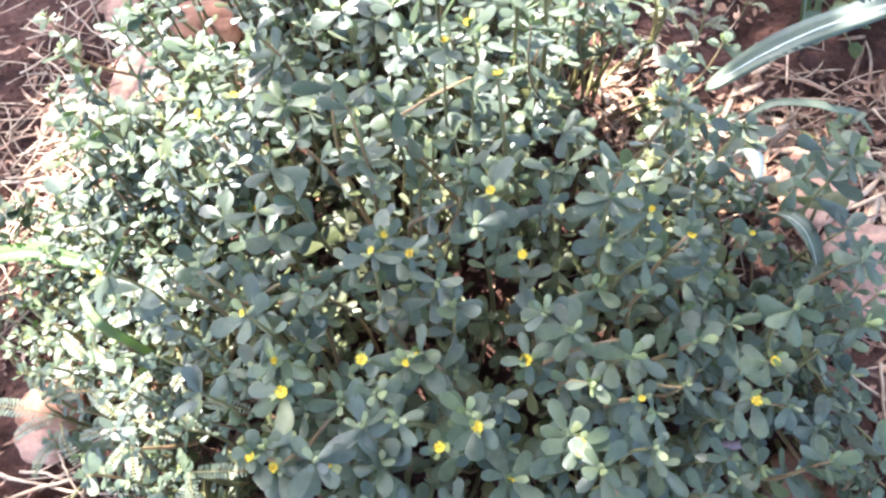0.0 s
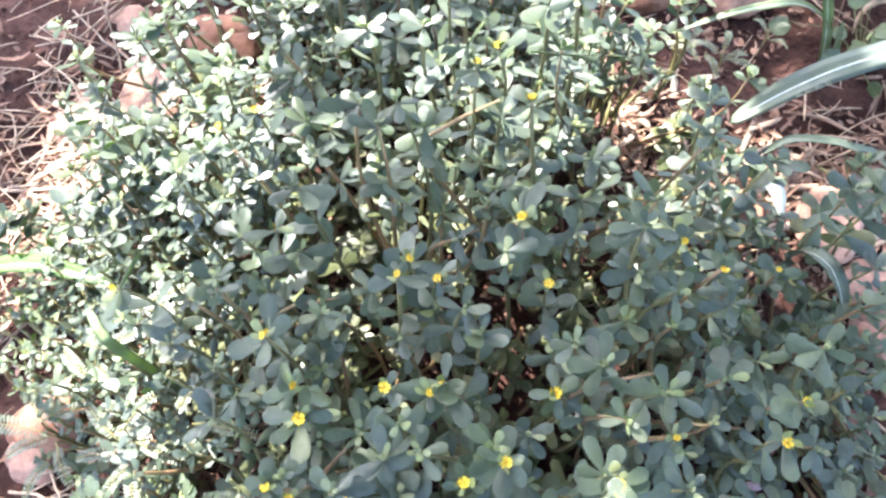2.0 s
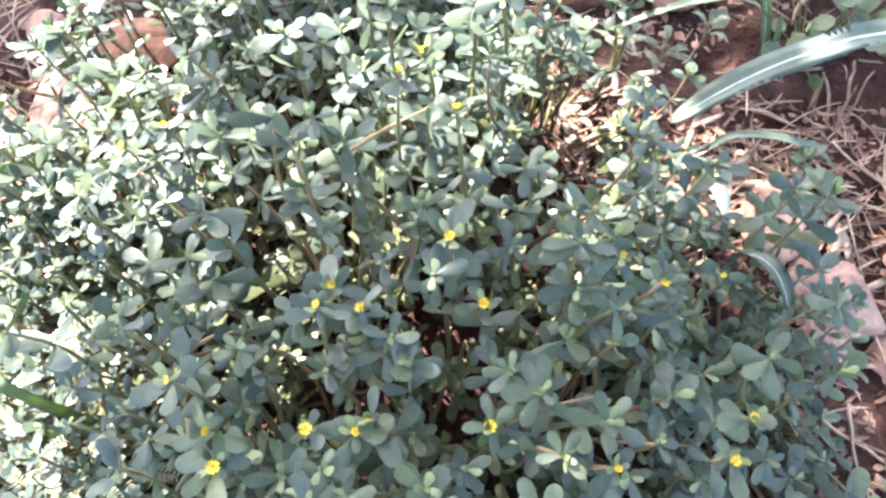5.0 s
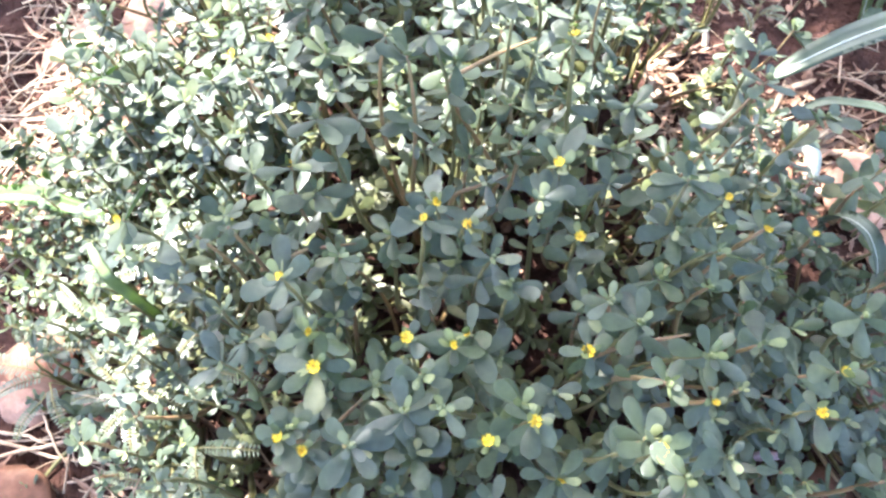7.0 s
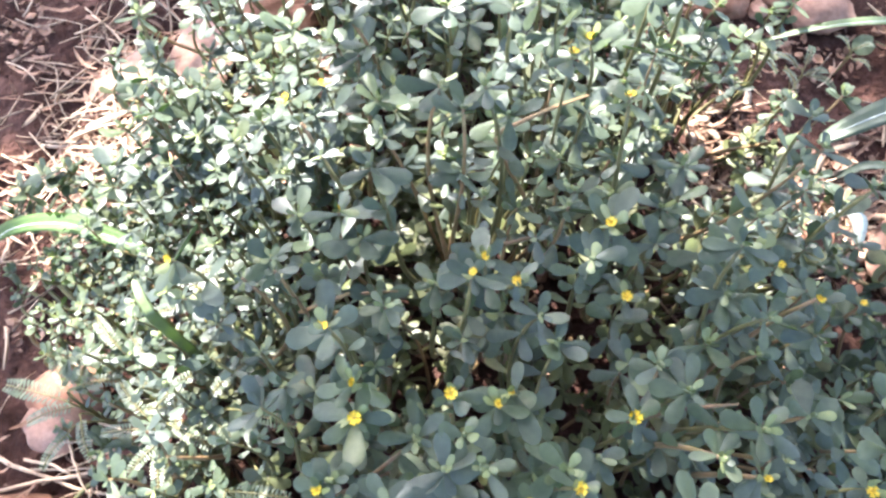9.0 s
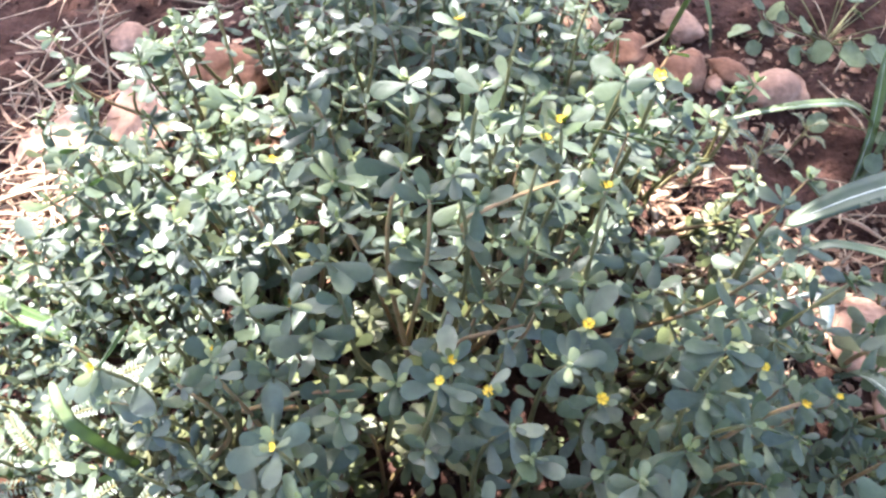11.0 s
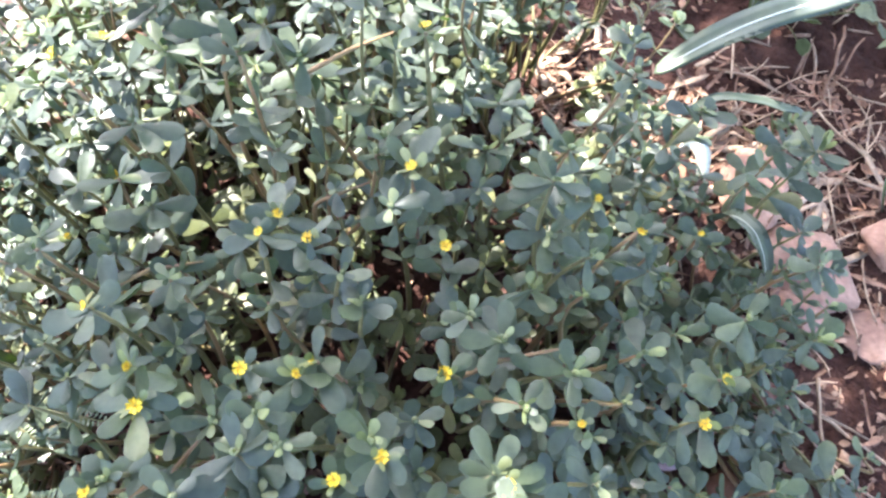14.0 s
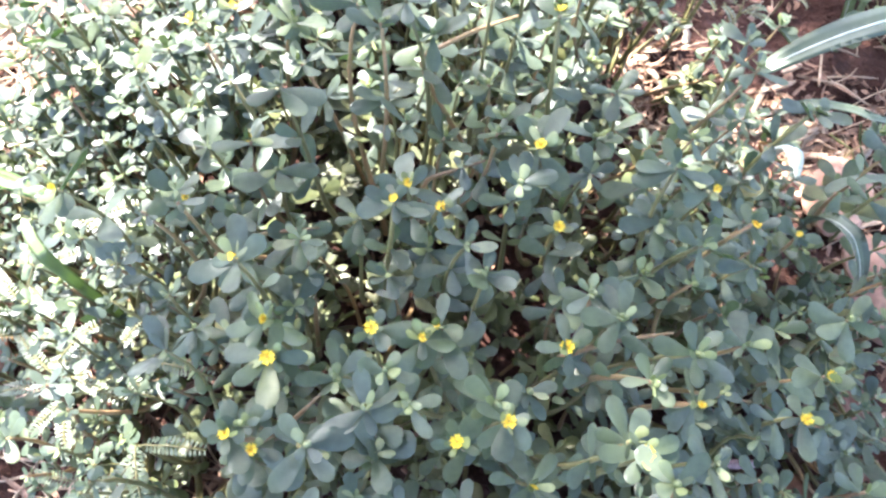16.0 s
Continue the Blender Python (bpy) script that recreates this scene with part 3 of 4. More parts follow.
fill(22, (0.07, 0.2), (0.36, 0.53), lambda x, y: 0.22 - 0.9 * max(0, x - 0.1) - 0.25 * (y - 0.36) + rng.uniform(-0.06, 0.015), (0.75, 1.1), 0.022, -0.1, 2.2)
fill(14, (0.09, 0.19), (0.38, 0.54), lambda x, y: 0.2 - 0.7 * max(0, x - 0.1) - 0.2 * (y - 0.36) + rng.uniform(-0.05, 0.015), (1.0, 1.25), 0.03)
fill(7, (0.17, 0.27), (0.3, 0.39), lambda x, y: 0.15 - 0.6 * (x - 0.17) + rng.uniform(-0.05, 0.01), (0.8, 1.1), 0.022, -0.2, 5.1)
fill(9, (0.28, 0.34), (0.16, 0.24), lambda x, y: 0.17 - 0.8 * (x - 0.28) + rng.uniform(-0.03, 0.01), (0.7, 0.95), 0.02)
fill(75, (-0.3, 0.07), (0.52, 0.7), lambda x, y: 0.17 - 0.4 * (y - 0.52) + rng.uniform(-0.06, 0.02), (0.7, 1.05), 0.022)
# small shaded shoots deep inside, over the soil
fill(430, (-0.34, 0.22), (-0.05, 0.5), lambda x, y: min(rng.uniform(0.025, 0.12), mound(x, y) - 0.06), (0.85, 1.2), 0.021, kind="inner")


def long_stem(plant, points, radius, mat):
    pts = [Vector(p) for p in points]
    foot = Vector((*(plant.root.lerp(pts[0], 0.5)).xy, 0.03))
    line = bent(foot, foot.lerp(pts[0], 0.5) + Vector((0, 0, 0.03)), pts[0] - (pts[-1] - pts[0]) * 0.3, pts[0], 6) + pts[1:]
    me = mesh_of("stem", *tube(line, [radius * (1.15 - 0.45 * i / len(line)) for i in range(len(line) - 1)] + [radius * 0.35], 8), [mat])
    me.transform(plant.thing.matrix_basis.inverted())
    part("stem", me, plant.thing)


# bare stretches of stem that show between the leaves
for points, radius, mat in (
        (((-0.07, 0.297, 0.255), (-0.039, 0.313, 0.262), (-0.012, 0.329, 0.26)), 0.0019, STEM), (((-0.134, 0.061, 0.2), (-0.105, 0.083, 0.235)), 0.0019, STEM),
        (((0.036, 0.117, 0.2), (0.056, 0.123, 0.215), (0.089, 0.125, 0.24)), 0.0021, STEM), (((0.131, 0.105, 0.17), (0.167, 0.103, 0.165)), 0.0017, STEM),
        (((-0.084, 0.285, 0.17), (-0.066, 0.291, 0.24)), 0.0021, GREENSTEM), (((-0.053, 0.279, 0.17), (-0.036, 0.282, 0.22)), 0.0018, GREENSTEM),
        (((-0.204, 0.178, 0.17), (-0.171, 0.187, 0.19), (-0.133, 0.19, 0.2)), 0.0019, STEM), (((-0.06, 0.235, 0.2), (-0.026, 0.24, 0.22)), 0.002, STEM),
        (((-0.132, 0.457, 0.1), (-0.113, 0.407, 0.23)), 0.002, GREENSTEM),
        (((-0.259, 0.418, 0.1), (-0.226, 0.395, 0.2)), 0.0018, STEM)):
    long_stem(nearest_plant(points[-1][0], points[-1][1]), points, radius, mat)
for p in plants:
    p.close()

# ---- stones ----
def stone(x, y, size, flat, mat, label, seed, sink=0.3, stretch=1.25, heading=None):
    bm = bmesh.new()
    bmesh.ops.create_icosphere(bm, subdivisions=4, radius=0.5)
    turn = Matrix.Rotation(seed * 1.7 if heading is None else radians(heading), 3, "Z")
    off = Vector((seed * 3.1, seed * 1.3, seed * 7.7))
    for v in bm.verts:
        d = v.co.normalized()
        r = 0.5 * (1 + 0.28 * noise.noise(d * 1.2 + off) + 0.09 * noise.noise(d * 3.1 + off) + 0.03 * noise.noise(d * 9 + off))
        q = d * r
        for k in range(3):                      # broken faces
            n = Vector((math.sin(seed * 2.3 + k * 2.1), math.cos(seed * 1.1 + k * 2.6), math.sin(seed + k) * 0.8)).normalized()
            over = q.dot(n) - 0.4
            if over > 0:
                q -= n * over * 0.85
        v.co = turn @ Vector((q.x * size * stretch, q.y * size, q.z * size * flat))
    me = bpy.data.meshes.new("stone")
    bm.to_mesh(me)
    bm.free()
    me.materials.append(mat)
    me.polygons.foreach_set("use_smooth", [True] * len(me.polygons))
    ob = new("stone", me)
    ob.location = (x, y, soil_height(x, y) + size * flat * (0.5 - sink))
    return tagged(ob, label, "stone", "loose stones")


TAN, RED = "rounded tan stone lying on the soil", "rust-brown stone lying on the soil"
PINK = "large pale pinkish stone half sunk in the soil"
for x, y, size, flat, mat, label in (
        (-0.476, 0.64, 0.045, 0.5, STONE, TAN), (-0.366, 0.617, 0.078, 0.45, RUST, RED), (-0.33, 0.6, 0.05, 0.55, RUST, RED),
        (-0.447, 0.742, 0.058, 0.6, STONE, TAN), (-0.372, 0.742, 0.018, 0.55, SLATE, "small dark grey stone on the soil"), (-0.425, 0.53, 0.088, 0.35, STONE, PINK), (-0.55, 0.748, 0.066, 0.5, STONE, PINK), (-0.29, 0.489, 0.042, 0.7, STONE, TAN),
        (0.121, 0.708, 0.052, 0.6, RUST, RED), (0.146, 0.686, 0.045, 0.5, RUST, RED), (0.189, 0.68, 0.06, 0.75, RUST, RED),
        (0.247, 0.688, 0.04, 0.7, RUST, RED), (0.303, 0.668, 0.058, 0.7, STONE, PINK),
        (0.192, 0.75, 0.046, 0.6, STONE, TAN), (0.228, 0.668, 0.024, 0.7, STONE, "small grey pebble on the soil"),
        (0.352, 0.353, 0.074, 0.4, STONE, PINK), (0.394, 0.262, 0.08, 0.4, STONE, PINK),
        (0.375, 0.225, 0.045, 0.5, STONE, TAN), (0.488, 0.29, 0.06, 0.5, STONE, PINK), (0.45, 0.2, 0.055, 0.3, STONE, PINK),
        (-0.449, 0.122, 0.062, 0.6, RUST, "small rust-brown stone on the soil"), (-0.432, 0.145, 0.026, 0.8, STONE, "small pink pebble on the soil"),
        (-0.459, 0.098, 0.056, 0.4, STONE, TAN), (0.332, 0.142, 0.034, 0.5, RUST, RED), (-0.528, 0.482, 0.044, 0.5, STONE, TAN),
        (-0.5, 0.5, 0.05, 0.5, STONE, TAN), (-0.296, 0.525, 0.045, 0.6, STONE, TAN), (0.307, 0.177, 0.045, 0.5, RUST, RED),
        (-0.445, -0.005, 0.08, 0.45, RUST, "large dull rust-brown stone half sunk in soil"), (-0.51, 0.02, 0.05, 0.5, RUST, RED), (0.275, 0.05, 0.05, 0.5, RUST, RED), (0.31, 0.02, 0.045, 0.5, RUST, RED)):
    stone(x, y, size, flat, mat, label, x * 37 + y * 91)
stone(0.243, 0.357, 0.052, 0.6, RUST, "long rust-brown stone lying on the soil", 3.0, 0.3, 1.75, 8)


# ---- loose litter on the soil ----
straw, litter, gravel = Heap(), Heap(), Heap()
STRAWY = ((-0.48, 0.38, 0.06, 70), (-0.56, 0.33, 0.16, 130), (-0.54, 0.5, 0.14, 100), (0.33, 0.4, 0.12, 18), (0.42, 0.33, 0.12, 18), (-0.37, 0.05, 0.06, 26), (-0.25, 0.045, 0.05, 22), (0.42, 0.46, 0.1, 16), (0.1, 0.63, 0.1, 30), (0.2, 0.33, 0.1, 30), (-0.4, 0.66, 0.15, 25), (0.4, 0.12, 0.1, 14), (0.43, 0.66, 0.15, 25), (0.19, 0.4, 0.06, 35), (0.46, 0.4, 0.07, 16))
for cx, cy, r, count in STRAWY:
    for i in range(count):
        x, y, a = rng.gauss(cx, r * 0.6), rng.gauss(cy, r * 0.6), rng.gauss(0.3, 0.9)
        length = rng.uniform(0.02, 0.09) * (1.5 if rng.random() < 0.15 else 1)
        z = soil_height(x, y) + rng.uniform(0.002, 0.012)
        w = Vector((math.cos(a), math.sin(a), rng.gauss(0, 0.08))) * length
        p = Vector((x, y, z))
        side = Vector((-w.y, w.x, 0)) * rng.uniform(-0.15, 0.15)
        pts = bent(p - w / 2, p - w / 6 + side, p + w / 6 + side + Vector((0, 0, 0.004)), p + w / 2, 5)
        pts = [Vector((q.x, q.y, max(q.z, soil_height(q.x, q.y) + 0.001))) for q in pts]
        rad = rng.uniform(0.0005, 0.0013) * (1.8 if rng.random() < 0.12 else 1)
        straw.add(*tube(pts, [rad] * 5 + [rad * 0.4], 4))
MULCH = ((0.16, 0.48, 0.04, 50), (-0.48, 0.38, 0.06, 60), (0.19, 0.42, 0.05, 110), (0.25, 0.38, 0.06, 110), (0.32, 0.41, 0.06, 120), (0.42, 0.34, 0.08, 110), (0.42, 0.45, 0.08, 50), (0.13, 0.62, 0.07, 50), (-0.53, 0.35, 0.11, 150), (-0.52, 0.5, 0.11, 110), (-0.41, 0.05, 0.06, 14), (-0.25, 0.045, 0.045, 60), (-0.25, 0.1, 0.03, 30), (-0.33, 0.17, 0.05, 30), (0.36, 0.12, 0.09, 40), (0.44, 0.24, 0.05, 30))
for cx, cy, r, count in MULCH:                     # flat broken strips of dead grass
    for i in range(count):
        x, y = rng.gauss(cx, r * 0.7), rng.gauss(cy, r * 0.7)
        length, half, curl = rng.uniform(0.012, 0.05), rng.uniform(0.0009, 0.0028), rng.uniform(-0.006, 0.012)
        v, f = [], []
        for j in range(5):
            t = j / 4 - 0.5
            w = half * (1 - 0.75 * abs(2 * t) ** 3)
            for k, dz in ((-1, 0.0006), (0, 0), (1, 0.0006), (0, -0.0005)):
                v.append(Vector((t * length, k * w, dz + curl * 4 * t * t)))
        for j in range(4):
            for k in range(4):
                a, b = j * 4 + k, j * 4 + (k + 1) % 4
                f.append((a, a + 4, b + 4, b))
        litter.add(v, f, pose(x, y, soil_height(x, y) + rng.uniform(0.002, 0.011), rng.gauss(0, 25), rng.gauss(0, 10), rng.gauss(10, 50)))
BROAD = ((0.32, 0.42, 0.035, 14), (0.37, 0.4, 0.03, 10), (0.3, 0.37, 0.03, 6), (0.43, 0.36, 0.04, 8), (0.24, 0.4, 0.03, 6), (0.155, 0.48, 0.025, 12), (0.175, 0.53, 0.02, 6), (0.195, 0.45, 0.02, 5), (-0.5, 0.36, 0.05, 10))
for cx, cy, r, count in BROAD:                     # wide bleached blades lying flat
    for i in range(count):
        x, y, length, half = rng.gauss(cx, r), rng.gauss(cy, r), rng.uniform(0.035, 0.09) * (0.5 if 0 < cx < 0.2 else 1), rng.uniform(0.0022, 0.0048)
        v, f = [], []
        for j in range(7):
            t = j / 6 - 0.5
            w = half * (1 - 0.8 * abs(2 * t) ** 3)
            for k, dz in ((-1, 0.001), (0, 0), (1, 0.001), (0, -0.0006)):
                v.append(Vector((t * length, k * w + 0.012 * t * t, dz + 0.01 * (0.25 - t * t))))
        for j in range(6):
            for k in range(4):
                a, b = j * 4 + k, j * 4 + (k + 1) % 4
                f.append((a, a + 4, b + 4, b))
        straw.add(v, f, pose(x, y, soil_height(x, y) + rng.uniform(0.003, 0.01), rng.gauss(0, 15), rng.gauss(0, 6), rng.uniform(0, 180) if 0 < cx < 0.2 else rng.gauss(25, 30)))
for i in range(9500):
    x, y = rng.uniform(-0.7, 0.62), rng.uniform(-0.15, 0.9)
    patch = noise.noise((x * 5, y * 5, 8))
    if patch < (-0.3 if 0.1 < x and y < 0.5 else 0.0 if mound(x, y) > 0.05 else 0.12):
        continue
    s = rng.uniform(0.004, 0.013) * (1.5 if rng.random() < 0.12 else 1)
    curl, wide = rng.uniform(-0.9, 1.3), rng.uniform(0.14, 0.4)
    v, f = [], []
    for j, (t, w) in enumerate(((0, 0.043), (0.3, 0.8), (0.65, 1.0), (1, 0.1))):
        for k in (-1, 0, 1):
            v.append(Vector((t - 0.5, k * w * wide, curl * (t - 0.5) ** 2 + abs(k) * w * curl * 0.25)))
    v += [q - Vector((0, 0, 0.05)) for q in v]
    for j in range(3):
        for k in range(2):
            a = j * 3 + k
            f += [(a, a + 3, a + 4, a + 1), (a + 12, a + 13, a + 16, a + 15)]
    rim = [0, 3, 6, 9, 10, 11, 8, 5, 2, 1]
    f += [(rim[j], rim[(j + 1) % 10], rim[(j + 1) % 10] + 12, rim[j] + 12) for j in range(10)]
    litter.add(v, f, pose(x, y, soil_height(x, y) + s * 0.25 + rng.uniform(0, 0.004), rng.gauss(0, 22), rng.gauss(0, 22), rng.uniform(0, 360)) @ Matrix.Scale(s, 4))
for i in range(900):
    x, y = rng.uniform(-0.7, 0.62), rng.uniform(-0.15, 0.9)
    s = rng.uniform(0.002, 0.008)
    v, f = tube([Vector((0, 0, z)) for z in (-0.5, -0.2, 0.25, 0.5)], [0.25, 0.6, rng.uniform(0.4, 0.6), 0.2], 6)
    gravel.add(v, f, pose(x, y, soil_height(x, y) + s * 0.2, rng.uniform(-40, 40), rng.uniform(-40, 40), rng.uniform(0, 360)) @ Matrix.Diagonal((s, s * rng.uniform(0.7, 1.3), s * rng.uniform(0.6, 1), 1)))
for name, heap, mat, label in (("straw", straw, STRAW, "pale dry straw strewn over the soil"), ("leaf_litter", litter, LITTER, "brown dry leaf scraps covering the soil"), ("gravel", gravel, SOIL, "reddish crumbs and grit on the soil")):
    tagged(new(name, mesh_of(name, heap.v, heap.f, [mat], smooth=name != "leaf_litter")), label, name.replace("_", " "), kind="stuff")


# ---- sticks ----
def stick(points, radius, label, mat=STRAW, name="twig"):
    pts = [Vector(p) for p in points]
    fine = []
    for a, b in zip(pts, pts[1:]):
        for k in range(4):
            q = a.lerp(b, k / 4)
            fine.append(q + Vector((rng.gauss(0, radius * 0.5), rng.gauss(0, radius * 0.5), rng.gauss(0, radius * 0.3))))
    fine.append(pts[-1])
    n = len(fine)
    rad = [radius * (1.1 - 0.5 * i / n) * rng.uniform(0.9, 1.1) for i in range(n)]
    base = fine[0].copy()
    ob = new(name, mesh_of(name, *tube([q - base for q in fine], rad, 6), [mat]))
    ob.location = base
    return tagged(ob, label, "twig", "fallen twigs")


def on_soil(x, y, lift=0.002):
    return (x, y, soil_height(x, y) + lift)


DRY = "thin pale dry twig lying on the soil"
stick([on_soil(0.347, 0.152, 0.008), on_soil(0.376, 0.127, 0.008), on_soil(0.403, 0.107, 0.006), on_soil(0.445, 0.075)], 0.0017, DRY)
stick([on_soil(0.383, 0.158, 0.014), on_soil(0.375, 0.111, 0.012), on_soil(0.385, 0.043)], 0.0018, "forked grey dry twig lying on the soil")
stick([on_soil(0.376, 0.127, 0.011), on_soil(0.43, 0.1, 0.004)], 0.0013, DRY)
stick([on_soil(0.345, 0.165, 0.012), on_soil(0.35, 0.13, 0.008)], 0.0013, DRY)
stick([on_soil(0.03, 0.645, 0.004), on_soil(0.114, 0.69, 0.014), on_soil(0.2, 0.755, 0.01)], 0.002, DRY)
stick([on_soil(0.03, 0.653, 0.004), on_soil(0.125, 0.655, 0.004)], 0.0018, DRY)
stick([on_soil(-0.469, 0.55, 0.001), (-0.474, 0.586, 0.036), (-0.47, 0.62, 0.12)], 0.0014, "thin upright dry stalk in the soil")
stick([on_soil(-0.56, 0.66, 0.003), on_soil(-0.5, 0.6, 0.01), on_soil(-0.43, 0.55, 0.004)], 0.0015, DRY)
stick([on_soil(-0.52, 0.6, 0.003), on_soil(-0.5, 0.5, 0.012), on_soil(-0.495, 0.43, 0.004)], 0.0013, DRY)
stick([on_soil(-0.48, 0.03, 0.004), on_soil(-0.41, 0.055, 0.012), on_soil(-0.35, 0.075, 0.006)], 0.002, DRY)
stick([on_soil(-0.5, 0.06, 0.004), on_soil(-0.42, 0.04, 0.01), on_soil(-0.33, 0.035, 0.004)], 0.0018, DRY)
for ax, ay, bx, by in ((-0.464, 0.073, -0.39, 0.088), (-0.463, 0.051, -0.36, 0.062), (-0.45, 0.04, -0.38, 0.085), (-0.44, 0.085, -0.4, 0.03), (-0.47, 0.06, -0.41, 0.05)):
    stick([on_soil(ax, ay, 0.003), on_soil((ax + bx) / 2, (ay + by) / 2, 0.014), on_soil(bx, by, 0.006)], rng.uniform(0.001, 0.0017), DRY)
stick([on_soil(0.43, 0.3, 0.004), on_soil(0.425, 0.24, 0.012), on_soil(0.43, 0.19, 0.01)], 0.0014, DRY)
stick([on_soil(0.4, 0.4, 0.002), on_soil(0.425, 0.36, 0.02), on_soil(0.43, 0.28, 0.01)], 0.0012, DRY)


STALK = "brittle brown dead stalk standing in the soil"
stick([on_soil(0.451, 0.466, -0.003), (0.45, 0.485, 0.03), (0.444, 0.508, 0.066)], 0.0021, STALK, LITTER, "dead_stalk")
stick([on_soil(0.453, 0.47, -0.003), (0.459, 0.482, 0.028), (0.468, 0.5, 0.058)], 0.0016, STALK, LITTER, "dead_stalk")
stick([on_soil(0.43, 0.49, -0.003), (0.424, 0.497, 0.02), (0.42, 0.506, 0.05)], 0.0012, STALK, LITTER, "dead_stalk")
stick([on_soil(0.4, 0.6, -0.003), (0.396, 0.61, 0.04), (0.39, 0.618, 0.09)], 0.001, STALK, LITTER, "dead_stalk")
for ax, ay, bx, by in ((0.33, 0.5, 0.41, 0.47), (0.36, 0.47, 0.43, 0.45), (0.3, 0.47, 0.33, 0.44), (0.41, 0.44, 0.47, 0.45), (0.3, 0.43, 0.38, 0.4), (0.34, 0.37, 0.46, 0.36), (0.36, 0.39, 0.4, 0.34), (0.42, 0.31, 0.48, 0.33)):
    stick([on_soil(ax, ay, 0.002), on_soil((ax + bx) / 2, (ay + by) / 2, 0.01), on_soil(bx, by, 0.003)], rng.uniform(0.0009, 0.0016), DRY)


# ---- grass blades and other leaves ----
def blade(points, half, fold=0.25, tip_from=0.6, across=None):
    """A long folded leaf along the points, with thickness; the faces of its upper side first."""
    pts = [Vector(p) for p in points]
    fine = []
    n = len(pts)
    for i in range(n - 1):
        p0, p1, p2, p3 = pts[max(i - 1, 0)], pts[i], pts[i + 1], pts[min(i + 2, n - 1)]
        for k in range(6):
            t = k / 6
            fine.append(0.5 * (2 * p1 + (p2 - p0) * t + (2 * p0 - 5 * p1 + 4 * p2 - p3) * t * t + (3 * p1 - p0 - 3 * p2 + p3) * t ** 3))
    fine.append(pts[-1])
    m = len(fine)
    verts, faces = [], []
    for i, p in enumerate(fine):
        way = (fine[min(i + 1, m - 1)] - fine[max(i - 1, 0)]).normalized()
        side = way.cross(Vector((0, 0, 1)))
        side = side.normalized() if side.length > 0.15 else Vector((1, 0.2, 0)).normalized()
        if across:                                 # a blade that turns its face to one side
            side = (Vector(across) - way * way.dot(Vector(across))).normalized()
        up = side.cross(way).normalized()
        s = i / (m - 1)
        w = half * min(1.0, 0.35 + s * 4) * (1.0 if s < tip_from else max(0.03, math.sqrt(max(0, 1 - ((s - tip_from) / (1 - tip_from)) ** 2))))
        wave = 0.1 * half * math.sin(i * 0.4)
        for k, dz in ((-1, fold), (-0.5, fold * 0.4), (0, 0), (0.5, fold * 0.4), (1, fold)):
            verts.append(p + side * w * k + up * (dz * w + wave * k * k))
        verts.append(p - up * half * 0.09)
    for i in range(m - 1):
        for k in range(6):
            a, b = i * 6 + k, i * 6 + (k + 1) % 6
            faces.append((a, b, b + 6, a + 6))
    faces.append(tuple(range(5, -1, -1)))
    faces.append(tuple(range((m - 1) * 6, m * 6)))
    return verts, faces, fine


def grass_leaf(thing, points, half, mat, rib=None, fold=0.25, tip_from=0.6, across=None):
    v, f, line = blade(points, half, fold, tip_from, across)
    inv = thing.matrix_basis.inverted()
    me = mesh_of("blade", v, f, [mat])
    me.transform(inv)
    ob = part("blade", me, thing)
    if rib:
        keep = line[: int(len(line) * 0.94)]
        me = mesh_of("midrib", *tube([q + Vector((0, 0, half * 0.02)) for q in keep], [rib * (1 - 0.7 * i / len(keep)) for i in range(len(keep))], 6), [RIB])
        me.transform(inv)
        part("midrib", me, ob, label="pale raised midrib")
    return ob


big = base_of("broad_grass", *on_soil(0.62, 0.43, 0), "broad grey-green grass leaf with a white midrib", "grass")
grass_leaf(big, [(0.62, 0.43, 0.0), (0.56, 0.44, 0.12), (0.46, 0.437, 0.2), (0.365, 0.428, 0.205), (0.33, 0.421, 0.2), (0.286, 0.411, 0.19), (0.244, 0.4, 0.17), (0.203, 0.384, 0.148)], 0.0128, GREYBLADE, 0.0018, 0.2, 0.72)

tuft_thing = base_of("grass_tuft", *on_soil(0.374, 0.541, 0), "tuft of green grass with one blade bent over", "grass")
grass_leaf(tuft_thing, [on_soil(0.374, 0.541, -0.003), (0.368, 0.555, 0.035), (0.359, 0.567, 0.07), (0.333, 0.558, 0.1), (0.301, 0.546, 0.125), (0.271, 0.531, 0.14), (0.226, 0.52, 0.14), (0.17, 0.513, 0.12)], 0.0062, GRASS, 0.0006, 0.3, 0.35)
grass_leaf(tuft_thing, [on_soil(0.377, 0.54, -0.003), (0.362, 0.56, 0.06), (0.343, 0.567, 0.11), (0.319, 0.567, 0.16), (0.31, 0.575, 0.19)], 0.0058, GRASS, 0.0005, 0.35, 0.6, (1, 0.15, 0))
grass_leaf(tuft_thing, [on_soil(0.381, 0.542, -0.003), (0.38, 0.553, 0.036), (0.372, 0.562, 0.08)], 0.005, WEED, None, 0.3, 0.3, (1, 0.1, 0))

stalk = base_of("grass_stalk", *on_soil(0.486, 0.33, 0), "upright green grass stalk at the bed's edge", "grass")
grass_leaf(stalk, [on_soil(0.486, 0.33, -0.003), (0.46, 0.338, 0.043), (0.436, 0.345, 0.11), (0.4, 0.345, 0.16), (0.363, 0.335, 0.2)], 0.0038, GRASS, 0.0006, 0.5, 0.5)

